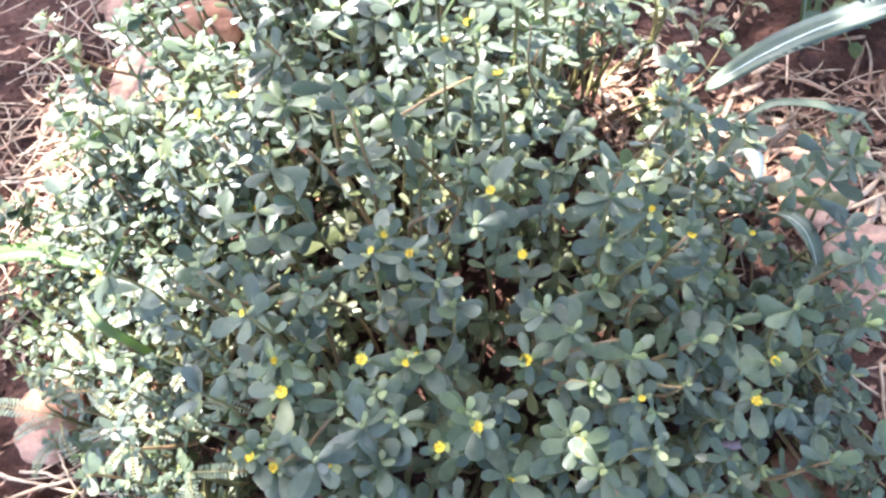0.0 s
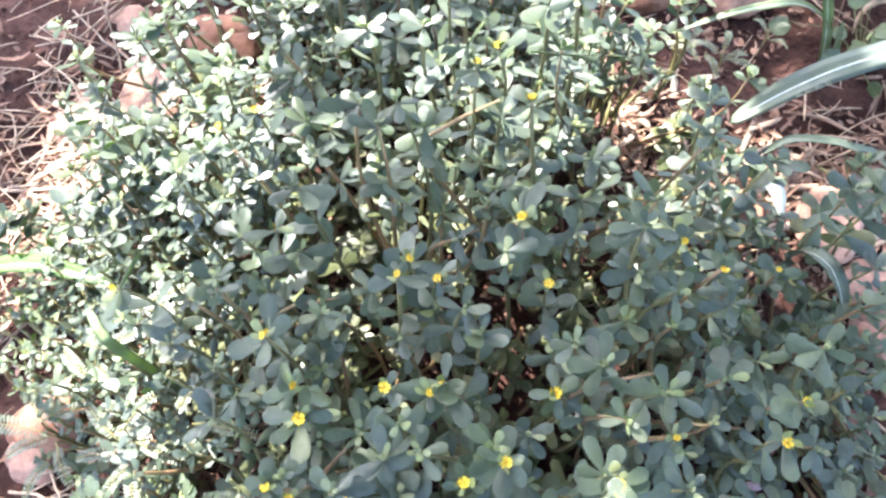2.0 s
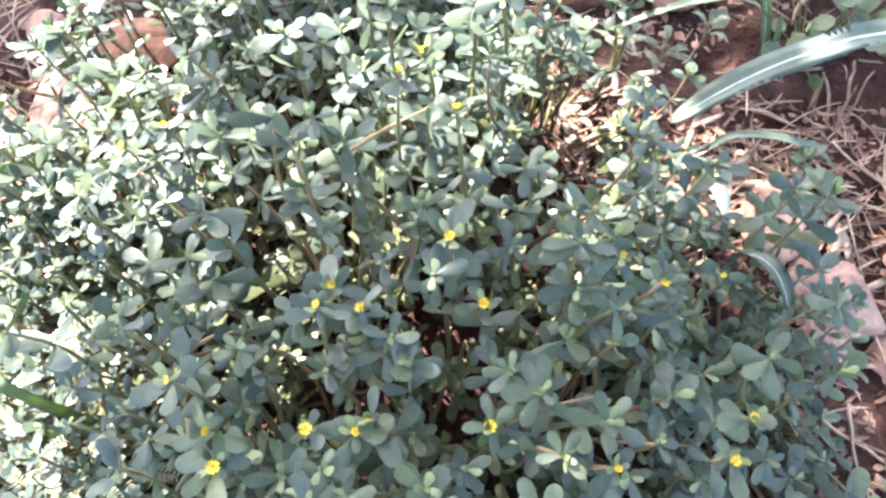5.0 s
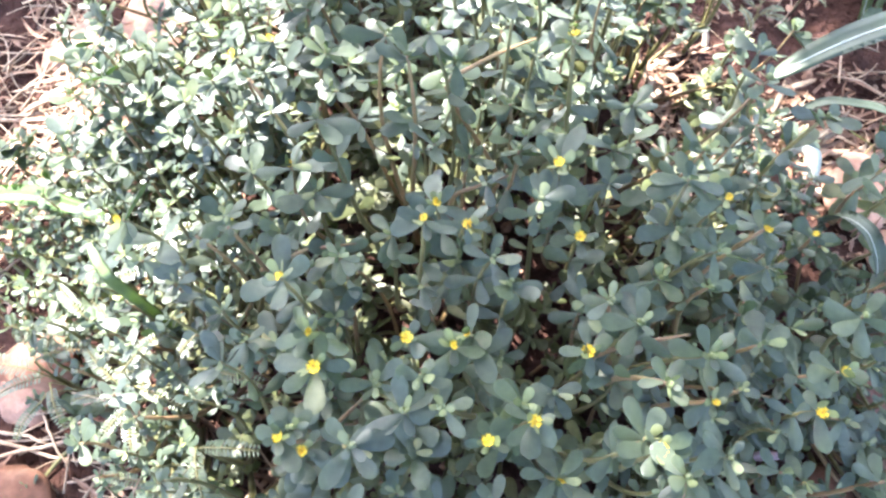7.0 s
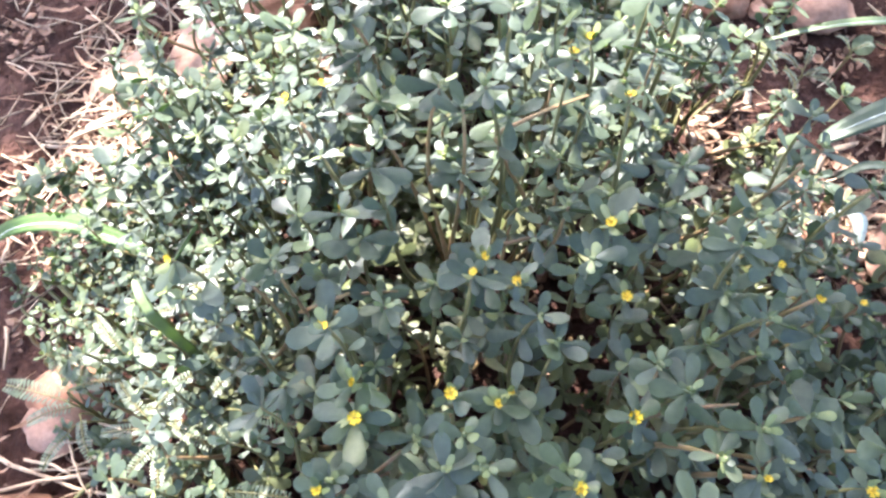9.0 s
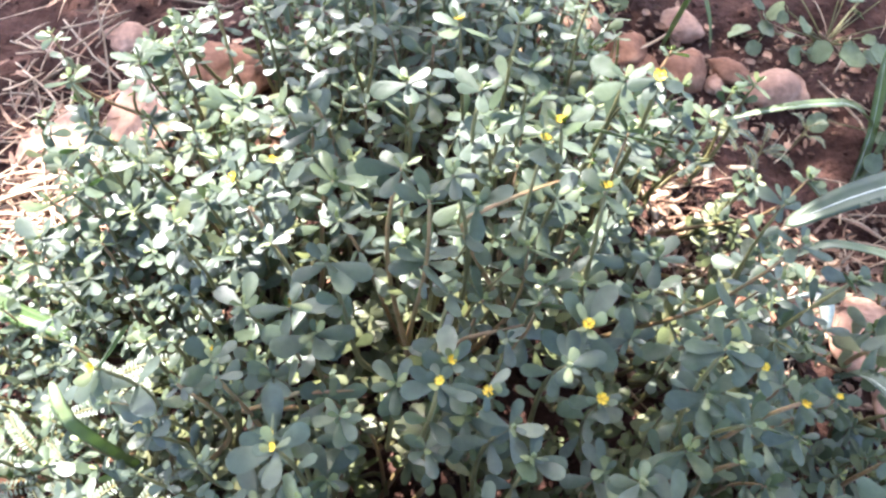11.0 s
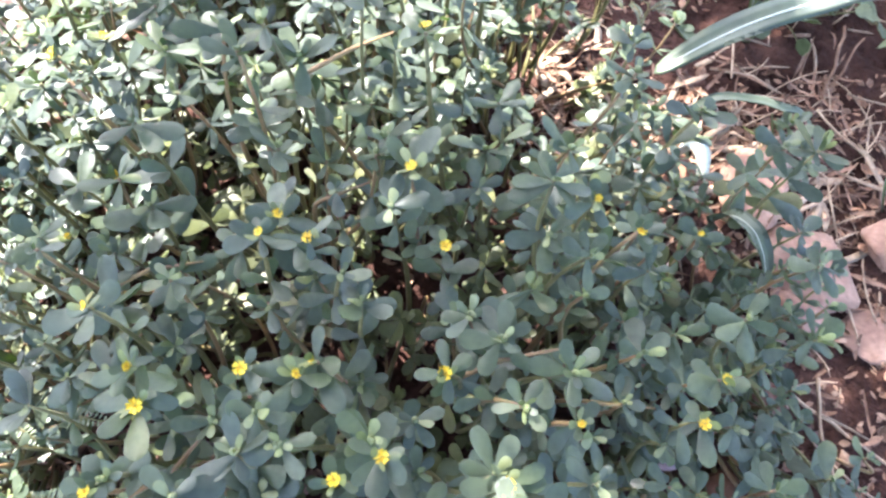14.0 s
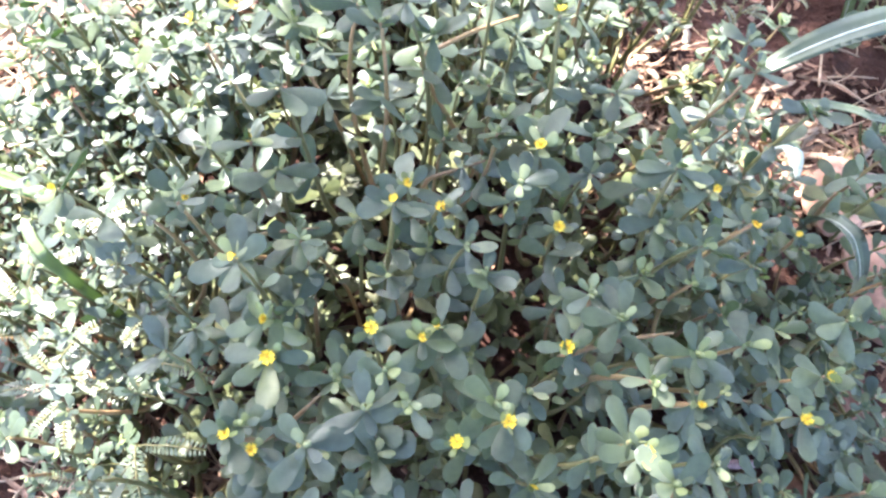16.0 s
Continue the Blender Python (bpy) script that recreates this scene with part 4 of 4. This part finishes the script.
west = base_of("broad_grass", *on_soil(-0.57, 0.24, 0), "broad bright green grass leaf beside the purslane", "grass")
grass_leaf(west, [(-0.57, 0.24, 0.0), (-0.54, 0.25, 0.06), (-0.5, 0.256, 0.09), (-0.45, 0.257, 0.102), (-0.405, 0.249, 0.098), (-0.37, 0.24, 0.09)], 0.0095, LUSH, 0.0006, 0.3, 0.55)

for pts, half, label in (
        ([on_soil(0.165, 0.72, -0.003), (0.17, 0.712, 0.1), (0.19, 0.695, 0.085), (0.207, 0.682, 0.043)], 0.004, "short pale green grass blade among stones"),
        ([on_soil(0.102, 0.643, -0.003), (0.098, 0.642, 0.022), (0.085, 0.638, 0.09)], 0.0045, "short pale green grass blade among stones")):
    g = base_of("grass_tuft", *pts[0], label, "grass")
    grass_leaf(g, pts, half, GRASS, None, 0.3, 0.4)

short = base_of("grass_tuft", *on_soil(-0.3, 0.15, 0), "single pale green grass blade standing among the purslane", "grass")
grass_leaf(short, [on_soil(-0.3, 0.15, -0.003), (-0.296, 0.147, 0.12), (-0.293, 0.146, 0.21), (-0.299, 0.153, 0.226), (-0.311, 0.169, 0.228)], 0.0042, GRASS, None, 0.15, 0.7, (0.73, 0.68, 0))

bluish = base_of("fallen_leaf", 0.258, 0.263, 0.12, "long folded blue-grey leaf hanging beside the purslane", "leaf")
grass_leaf(bluish, [(0.255, 0.275, 0.036), (0.257, 0.266, 0.12), (0.264, 0.245, 0.147), (0.273, 0.226, 0.142), (0.281, 0.21, 0.125)], 0.0075, GREYBLADE, 0.0007, 0.5, 0.5)
pale = base_of("fallen_leaf", *on_soil(0.256, 0.358, 0), "pale bleached dry leaf lying in the sun", "leaf")
grass_leaf(pale, [on_soil(0.252, 0.375, 0.012), (0.254, 0.355, 0.085), (0.258, 0.338, 0.1), (0.263, 0.318, 0.085)], 0.0085, RIB, None, 0.3, 0.4, (1, 0.1, 0))
grey = base_of("fallen_leaf", *on_soil(0.292, 0.416, 0), "long grey-green fallen grass leaf on the straw", "leaf")
grass_leaf(grey, [on_soil(0.285, 0.436, 0.004), (0.314, 0.441, 0.03), (0.353, 0.433, 0.04), (0.375, 0.423, 0.042), (0.398, 0.42, 0.036), on_soil(0.43, 0.408, 0.006)], 0.0052, GREYBLADE, None, 0.3, 0.5)
pod = base_of("seed_pod", *on_soil(0.217, 0.077, 0), "small purplish-grey dry pod on the soil", "pod")
part("husk", mesh_of("husk", *tube([Vector((x, 0, 0.006 + 0.002 * math.sin(x * 90))) for x in (-0.017, -0.012, -0.004, 0.005, 0.013, 0.018)], [0.0008, 0.003, 0.0042, 0.0042, 0.003, 0.0008], 8), [PURPLE]), pod, pod.matrix_basis @ pose(0, 0, 0.022, 0, 0, 4))
arch = base_of("fallen_leaf", *on_soil(0.428, 0.614, 0), "arched pinkish-brown dead grass leaf over the soil", "leaf")
grass_leaf(arch, [on_soil(0.428, 0.612, -0.002), (0.42, 0.612, 0.04), (0.436, 0.614, 0.058), (0.455, 0.612, 0.052), (0.462, 0.606, 0.04)], 0.0055, STRAW, None, 0.4, 0.5, (0.2, 1, 0))
curl = base_of("fallen_leaf", *on_soil(0.055, 0.715, 0), "curled rust-brown dry leaf leaning on stones", "leaf")
for k in range(4):
    grass_leaf(curl, [on_soil(0.03 + k * 0.013, 0.735, 0.022), (0.034 + k * 0.013, 0.722, 0.032), (0.042 + k * 0.012, 0.705, 0.025), on_soil(0.052 + k * 0.01, 0.69, 0.006)], 0.0085, LITTER, None, 0.5, 0.45)


# ---- small feathery plants ----
LEAFLET = mesh_of("leaflet", *leaf_shape(0.62, 0.08, -0.05, 0.029), [FEATHER])


def feathery(x, y, z, fronds, label):
    thing = base_of("feather_leaf_plant", *on_soil(x, y, 0), label, "plant", "feather-leaved weeds")
    inv = thing.matrix_basis.inverted()
    for fx, fy, fz, head, length in fronds:
        a = radians(head)
        tip = Vector((fx, fy, fz))
        way = Vector((math.cos(a), math.sin(a), -0.12)).normalized()
        foot = Vector((x, y, soil_height(x, y)))
        rise = tip - way * length
        line = bent(foot, foot + Vector((0, 0, max(0.02, fz * 0.7))), rise - way * 0.01 + Vector((0, 0, 0.008)), rise, 5) + [rise.lerp(tip, k / 9) + Vector((0, 0, 0.006 * math.sin(math.pi * k / 9))) for k in range(1, 10)]
        me = mesh_of("frond", *tube(line, [0.0007] * len(line), 5), [GREENSTEM])
        me.transform(inv)
        frond = part("frond", me, thing)
        count = 14
        for k in range(count):
            t = (k + 0.5) / count
            p = rise.lerp(tip, t) + Vector((0, 0, 0.006 * math.sin(math.pi * t)))
            size = length * 0.125 * (0.7 + 0.6 * math.sin(math.pi * min(1, t * 0.8 + 0.15)))
            for sgn in (-1, 1):
                part("leaflet", LEAFLET, frond, inv @ Matrix.Translation(p) @ pose(0, 0, 0, rng.gauss(0, 8), -6, head + sgn * 72) @ Matrix.Scale(size, 4))


FROND_LABEL = "feathery weed with rows of tiny paired leaflets"
feathery(-0.40, 0.10, 0, [(-0.465, 0.112, 0.085, 172, 0.055), (-0.425, 0.05, 0.06, 245, 0.036), (-0.36, 0.125, 0.1, 20, 0.04), (-0.375, 0.06, 0.08, 300, 0.036), (-0.44, 0.145, 0.075, 130, 0.038), (-0.39, 0.155, 0.095, 80, 0.036), (-0.445, 0.085, 0.07, 205, 0.04)], FROND_LABEL)
feathery(-0.31, 0.09, 0, [(-0.3, 0.04, 0.115, 280, 0.038), (-0.26, 0.075, 0.135, 340, 0.036), (-0.335, 0.045, 0.1, 240, 0.036), (-0.28, 0.13, 0.145, 50, 0.036), (-0.355, 0.12, 0.115, 140, 0.038), (-0.365, 0.08, 0.1, 190, 0.036)], FROND_LABEL)
feathery(-0.35, 0.14, 0, [(-0.39, 0.17, 0.115, 140, 0.038), (-0.34, 0.19, 0.135, 80, 0.036), (-0.41, 0.135, 0.1, 185, 0.036), (-0.32, 0.13, 0.13, 320, 0.036)], FROND_LABEL)
feathery(-0.29, 0.19, 0, [(-0.325, 0.2, 0.165, 160, 0.04), (-0.26, 0.16, 0.18, 300, 0.04), (-0.335, 0.165, 0.145, 200, 0.038), (-0.26, 0.205, 0.18, 30, 0.038)], FROND_LABEL)
feathery(-0.235, 0.04, 0, [(-0.225, 0.005, 0.15, 290, 0.04), (-0.19, 0.045, 0.165, 0, 0.038), (-0.26, 0.01, 0.13, 240, 0.04)], FROND_LABEL)
feathery(-0.285, 0.11, 0, [(-0.325, 0.1, 0.12, 185, 0.04), (-0.3, 0.125, 0.13, 100, 0.038), (-0.25, 0.142, 0.135, 55, 0.036), (-0.248, 0.083, 0.125, 325, 0.036), (-0.2, 0.095, 0.145, 350, 0.038), (-0.345, 0.125, 0.11, 160, 0.038)], FROND_LABEL)
feathery(-0.28, 0.02, 0, [(-0.31, -0.005, 0.085, 215, 0.036), (-0.27, -0.02, 0.09, 275, 0.036), (-0.335, 0.025, 0.08, 175, 0.038)], FROND_LABEL)
feathery(0.20, 0.55, 0, [(0.235, 0.56, 0.045, 10, 0.029), (0.22, 0.535, 0.05, 320, 0.029), (0.235, 0.585, 0.04, 40, 0.025), (0.18, 0.57, 0.05, 120, 0.025)], FROND_LABEL)
feathery(0.25, 0.54, 0, [(0.28, 0.55, 0.04, 20, 0.03), (0.24, 0.515, 0.045, 290, 0.03), (0.285, 0.525, 0.04, 330, 0.03), (0.22, 0.56, 0.05, 140, 0.028), (0.26, 0.575, 0.05, 70, 0.03)], FROND_LABEL)
feathery(0.315, 0.59, 0, [(0.335, 0.57, 0.025, 330, 0.022), (0.3, 0.61, 0.03, 120, 0.022), (0.34, 0.6, 0.03, 20, 0.022)], FROND_LABEL)


# ---- round-leaved weed at the far edge ----
def round_leaf():
    n, verts, faces = 22, [Vector((0, 0, 0.0))], []
    for k in range(n):
        a = 2 * math.pi * k / n
        r = 0.46 + 0.016 * math.cos(a * 7) - 0.1 * math.exp(-((a - math.pi) / 0.35) ** 2)
        verts.append(Vector((0.46 + r * math.cos(a), r * math.sin(a) * 0.95, 0.05 * math.cos(2 * a) + 0.025 * math.cos(5 * a))))
    verts[0] = Vector((0.46, 0, -0.04))
    faces = [(0, 1 + k, 1 + (k + 1) % n) for k in range(n)]
    low = [v - Vector((0, 0, 0.03)) for v in verts]
    faces += [tuple(i + n + 1 for i in reversed(f)) for f in faces]
    rim, m = verts[1:] + low[1:], 2 * n + 2          # the rim has its own corners, so that the edge stays crisp
    faces += [(m + k, m + n + k, m + n + (k + 1) % n, m + (k + 1) % n) for k in range(n)]
    return verts + low + rim, faces


ROUND = mesh_of("leaf", *round_leaf(), [WEED])
for wx, wy, count, spread, high in ((0.43, 0.57, 20, 0.06, 0.08), (0.5, 0.61, 24, 0.075, 0.1), (0.46, 0.68, 22, 0.08, 0.09), (0.38, 0.76, 18, 0.08, 0.07), (0.55, 0.52, 16, 0.05, 0.07), (0.3, 0.76, 7, 0.04, 0.03), (0.1, 0.79, 12, 0.05, 0.043), (-0.1, 0.72, 16, 0.06, 0.09)):
    weed = base_of("round_leaf_weed", *on_soil(wx, wy, 0), "low weed with round pale green scalloped leaves", "plant", "round-leaved weeds")
    for i in range(count):
        lx, ly = rng.gauss(wx, spread * 0.6), rng.gauss(wy, spread * 0.6)
        lz = soil_height(lx, ly) + rng.uniform(0.3, 1.0) * high
        foot, top = weed.matrix_basis.translation, Vector((lx, ly, lz))
        me = mesh_of("stalk", *tube(bent(foot, foot.lerp(top, 0.3) + Vector((0, 0, 0.01)), top - Vector((0, 0, 0.01)), top, 5), [0.0009] * 6, 5), [GREENSTEM])
        me.transform(weed.matrix_basis.inverted())
        part("stalk", me, weed)
        part("leaf", ROUND, weed, pose(lx, ly, lz, rng.gauss(0, 24), rng.gauss(0, 24), rng.uniform(0, 360)) @ Matrix.Scale(rng.choice((0.018, 0.024, 0.029, 0.034)) * rng.uniform(0.85, 1.15), 4))


# ---- an unseen tree, added overhead to dapple the bed ----
# spots the crown is shaped to light and to shade: x, y, height, radius
OPEN = ((-0.34, 0.12, 0.07, 0.028), (-0.295, 0.11, 0.08, 0.027), (-0.25, 0.1, 0.04, 0.036), (-0.26, 0.045, 0.04, 0.045), (-0.19, 0.015, 0.06, 0.04), (-0.41, 0.12, 0.03, 0.036), (-0.46, 0.49, 0.12, 0.035), (-0.395, 0.4, 0.16, 0.05), (0.287, 0.42, 0.0, 0.04), (0.179, 0.469, 0.02, 0.05), (-0.36, 0.3, 0.15, 0.16), (-0.13, 0.37, 0.27, 0.11), (-0.3, 0.12, 0.12, 0.04), (-0.447, 0.115, 0.04, 0.03), (-0.27, 0.055, 0.14, 0.045), (0.06, 0.4, 0.27, 0.085), (-0.2, 0.29, 0.25, 0.08), (-0.3, 0.45, 0.18, 0.13), (0.175, 0.5, 0.0, 0.06), (0.41, 0.325, 0.0, 0.03), (0.27, 0.415, 0.0, 0.05), (0.325, 0.415, 0.0, 0.05), (0.256, 0.345, 0.08, 0.035), (-0.42, 0.38, 0.15, 0.1),
        (-0.48, 0.36, 0.0, 0.065), (-0.44, 0.28, 0.08, 0.1), (-0.4, 0.31, 0.1, 0.09), (-0.43, 0.5, 0.05, 0.08), (0.215, 0.42, 0.02, 0.065), (-0.4, 0.5, 0.12, 0.1), (0.17, 0.41, 0.03, 0.07), (-0.4, 0.33, 0.1, 0.12), (0.15, 0.47, 0.0, 0.06), (0.09, 0.65, 0.02, 0.07))
SHUT = ((-0.13, 0.2, 0.22, 0.07), (-0.47, 0.745, 0.03, 0.08), (-0.36, 0.6, 0.04, 0.07), (-0.37, 0.6, 0.03, 0.05), (-0.425, 0.54, 0.03, 0.05), (-0.45, 0.25, 0.1, 0.03), (-0.38, 0.6, 0.04, 0.05), (0.2, 0.72, 0.03, 0.08), (0.29, 0.68, 0.03, 0.09), (-0.51, 0.2, 0.0, 0.07), (-0.5, 0.08, 0.0, 0.08), (-0.42, 0.02, 0.0, 0.08), (0.36, 0.345, 0.0, 0.035), (-0.158, 0.402, 0.2, 0.05), (-0.184, 0.46, 0.2, 0.06), (0.34, 0.78, 0.0, 0.1), (0.39, 0.61, 0.0, 0.12), (0.5, 0.72, 0.0, 0.16), (-0.22, 0.165, 0.24, 0.12), (0.06, 0.12, 0.27, 0.24), (0.28, 0.1, 0.1, 0.2), (-0.1, 0.05, 0.27, 0.16), (-0.12, 0.18, 0.26, 0.14), (0.42, 0.55, 0.0, 0.17), (0.3, 0.58, 0.0, 0.13), (-0.5, 0.72, 0.0, 0.13),
        (-0.45, 0.0, 0.0, 0.14), (-0.64, 0.58, 0.0, 0.09), (-0.56, 0.2, 0.0, 0.08), (-0.54, 0.64, 0.0, 0.1), (0.3, 0.75, 0.0, 0.16), (-0.2, 0.6, 0.1, 0.09), (0.28, 0.41, 0.18, 0.07), (0.365, 0.43, 0.2, 0.04), (0.36, 0.5, 0.0, 0.06), (0.4, 0.25, 0.02, 0.045), (0.47, 0.38, 0.0, 0.05), (-0.08, 0.56, 0.17, 0.1), (-0.152, 0.26, 0.17, 0.055), (-0.215, 0.43, 0.18, 0.05))
LEVEL = 0.25


def at_level(x, y, z):
    """Where the sun's ray to a point passes the plane at LEVEL."""
    k = (LEVEL - z) / SUN_WAY.z
    return x + k * SUN_WAY.x, y + k * SUN_WAY.y


def crown_density(x, y):
    lit = dim = 0.0
    for spots, sign in ((OPEN, 1), (SHUT, -1)):
        for a, b, c, r in spots:
            a, b = at_level(a, b, c)
            e = math.exp(-((x - a) ** 2 + (y - b) ** 2) / (r * r))
            if sign > 0:
                lit += e
            else:
                dim += e
    return 0.25 + 0.88 * dim - 1.3 * lit


def tree_leaf():
    """A pointed leaf, one unit long, folded along its middle, with a lower skin."""
    top = [(0, 0, 0), (0.35, -0.24, 0.05), (0.35, 0, 0), (0.35, 0.24, 0.05), (0.75, -0.17, 0.02), (0.75, 0, -0.02), (0.75, 0.17, 0.02), (1, 0, -0.08)]
    f = [(0, 1, 2), (0, 2, 3), (1, 4, 5, 2), (2, 5, 6, 3), (4, 7, 5), (5, 7, 6)]
    low = [(x, y, z - 0.015) for x, y, z in top]
    return [Vector(v) for v in top + low], f + [tuple(i + 8 for i in reversed(q)) for q in f]


def shade_tree():
    foot = Vector((-2.6, 3.4, 0))
    thing = base_of("tree", *foot, "unseen tree added to dapple the bed with shade", "tree")
    inv = thing.matrix_basis.inverted()
    mid = Vector((0.0, 0.35, LEVEL)) + SUN_WAY * 2.3
    hub = mid + Vector((-0.3, 0.35, -0.5))
    trunk = bent(foot, foot + Vector((0.1, -0.1, 1.0)), hub + Vector((-0.5, 0.4, -0.7)), hub, 14)
    me = mesh_of("trunk", *tube(trunk, [0.13 - 0.0075 * i for i in range(15)], 12), [BARK])
    me.transform(inv)
    part("trunk", me, thing)
    crown = Heap()
    v, f = tree_leaf()
    for i in range(30000):
        r, a = 1.25 * math.sqrt(rng.random()), rng.uniform(0, 2 * math.pi)
        x, y = r * math.cos(a), 0.35 + r * math.sin(a)
        clump = noise.noise((x * 7, y * 7, 3.3)) * 0.5
        edge = max(0.0, (r - 0.9 - 0.25 * noise.noise((math.cos(a) * 2, math.sin(a) * 2, 6))) * 2.2)
        if rng.random() > crown_density(x, y) + clump - edge + 0.25 * min(1, max(0, r - 0.7) * 3):
            continue
        deep = 0.25 + 0.75 * math.sqrt(max(0, 1 - (r / 1.25) ** 2))
        p = Vector((x, y, LEVEL)) + SUN_WAY * (2.3 + deep * rng.gauss(0, 0.28))
        crown.add(v, f, Matrix.Translation(p) @ pose(0, 0, 0, rng.gauss(0, 35), rng.gauss(0, 35), rng.uniform(0, 360)) @ Matrix.Scale(rng.uniform(0.034, 0.066), 4))
    for i in range(13000):                         # an added unseen bough that dims the sky over the bed's front and right
        d = Vector((rng.gauss(0, 1), rng.gauss(0, 1), rng.gauss(0, 1))).normalized() * rng.random() ** 0.33
        if noise.noise(d * 2.5) < -0.08 or d.length > 0.75 + 0.9 * noise.noise(d.normalized() * 2.2):
            continue
        p = Vector((0.42 + 0.9 * d.x, -0.18 + 0.9 * d.y, 1.4 + 0.3 * d.z))
        crown.add(v, f, Matrix.Translation(p) @ pose(0, 0, 0, rng.gauss(0, 35), rng.gauss(0, 35), rng.uniform(0, 360)) @ Matrix.Scale(rng.uniform(0.04, 0.07), 4))
    for i in range(7000):                          # another unseen bough, added to darken the soil at the east and back
        d = Vector((rng.gauss(0, 1), rng.gauss(0, 1), rng.gauss(0, 1))).normalized() * rng.random() ** 0.33
        if noise.noise(d * 2.3 + Vector((4, 1, 2))) < -0.1 or d.length > 0.78 + 0.8 * noise.noise(d.normalized() * 2.1 + Vector((3, 0, 5))):
            continue
        p = Vector((0.75 + 0.75 * d.x, 1.0 + 0.7 * d.y, 1.65 + 0.25 * d.z))
        crown.add(v, f, Matrix.Translation(p) @ pose(0, 0, 0, rng.gauss(0, 35), rng.gauss(0, 35), rng.uniform(0, 360)) @ Matrix.Scale(rng.uniform(0.04, 0.07), 4))
    me = mesh_of("limb", *tube(bent(hub, hub + Vector((0.5, 0.1, 0.5)), Vector((0.2, 1.3, 2.0)), Vector((1.1, 0.9, 1.65)), 9), [0.02 - 0.0018 * i for i in range(10)], 8), [BARK])
    me.transform(inv)
    part("limb", me, thing)
    me = mesh_of("crown", crown.v, crown.f, [WEED], smooth=False)
    me.transform(inv)
    tagged(part("crown", me, thing), kind="stuff")
    me = mesh_of("limb", *tube(bent(hub, hub + Vector((0.6, -0.2, 0.7)), Vector((0.4, 0.3, 1.8)), Vector((1.0, -0.5, 1.45)), 9), [0.02 - 0.0018 * i for i in range(10)], 8), [BARK])
    me.transform(inv)
    part("limb", me, thing)
    for k in range(9):
        a = k * 2 * math.pi / 9
        end = mid + Vector((0.85 * math.cos(a), 0.8 * math.sin(a), rng.uniform(-0.15, 0.4)))
        pts = bent(hub, hub.lerp(end, 0.3) + Vector((0, 0, 0.25)), hub.lerp(end, 0.7) + Vector((0, 0, 0.15)), end, 9)
        me = mesh_of("limb", *tube(pts, [0.0105 - 0.0009 * i for i in range(10)], 8), [BARK])
        me.transform(inv)
        part("limb", me, thing)


shade_tree()
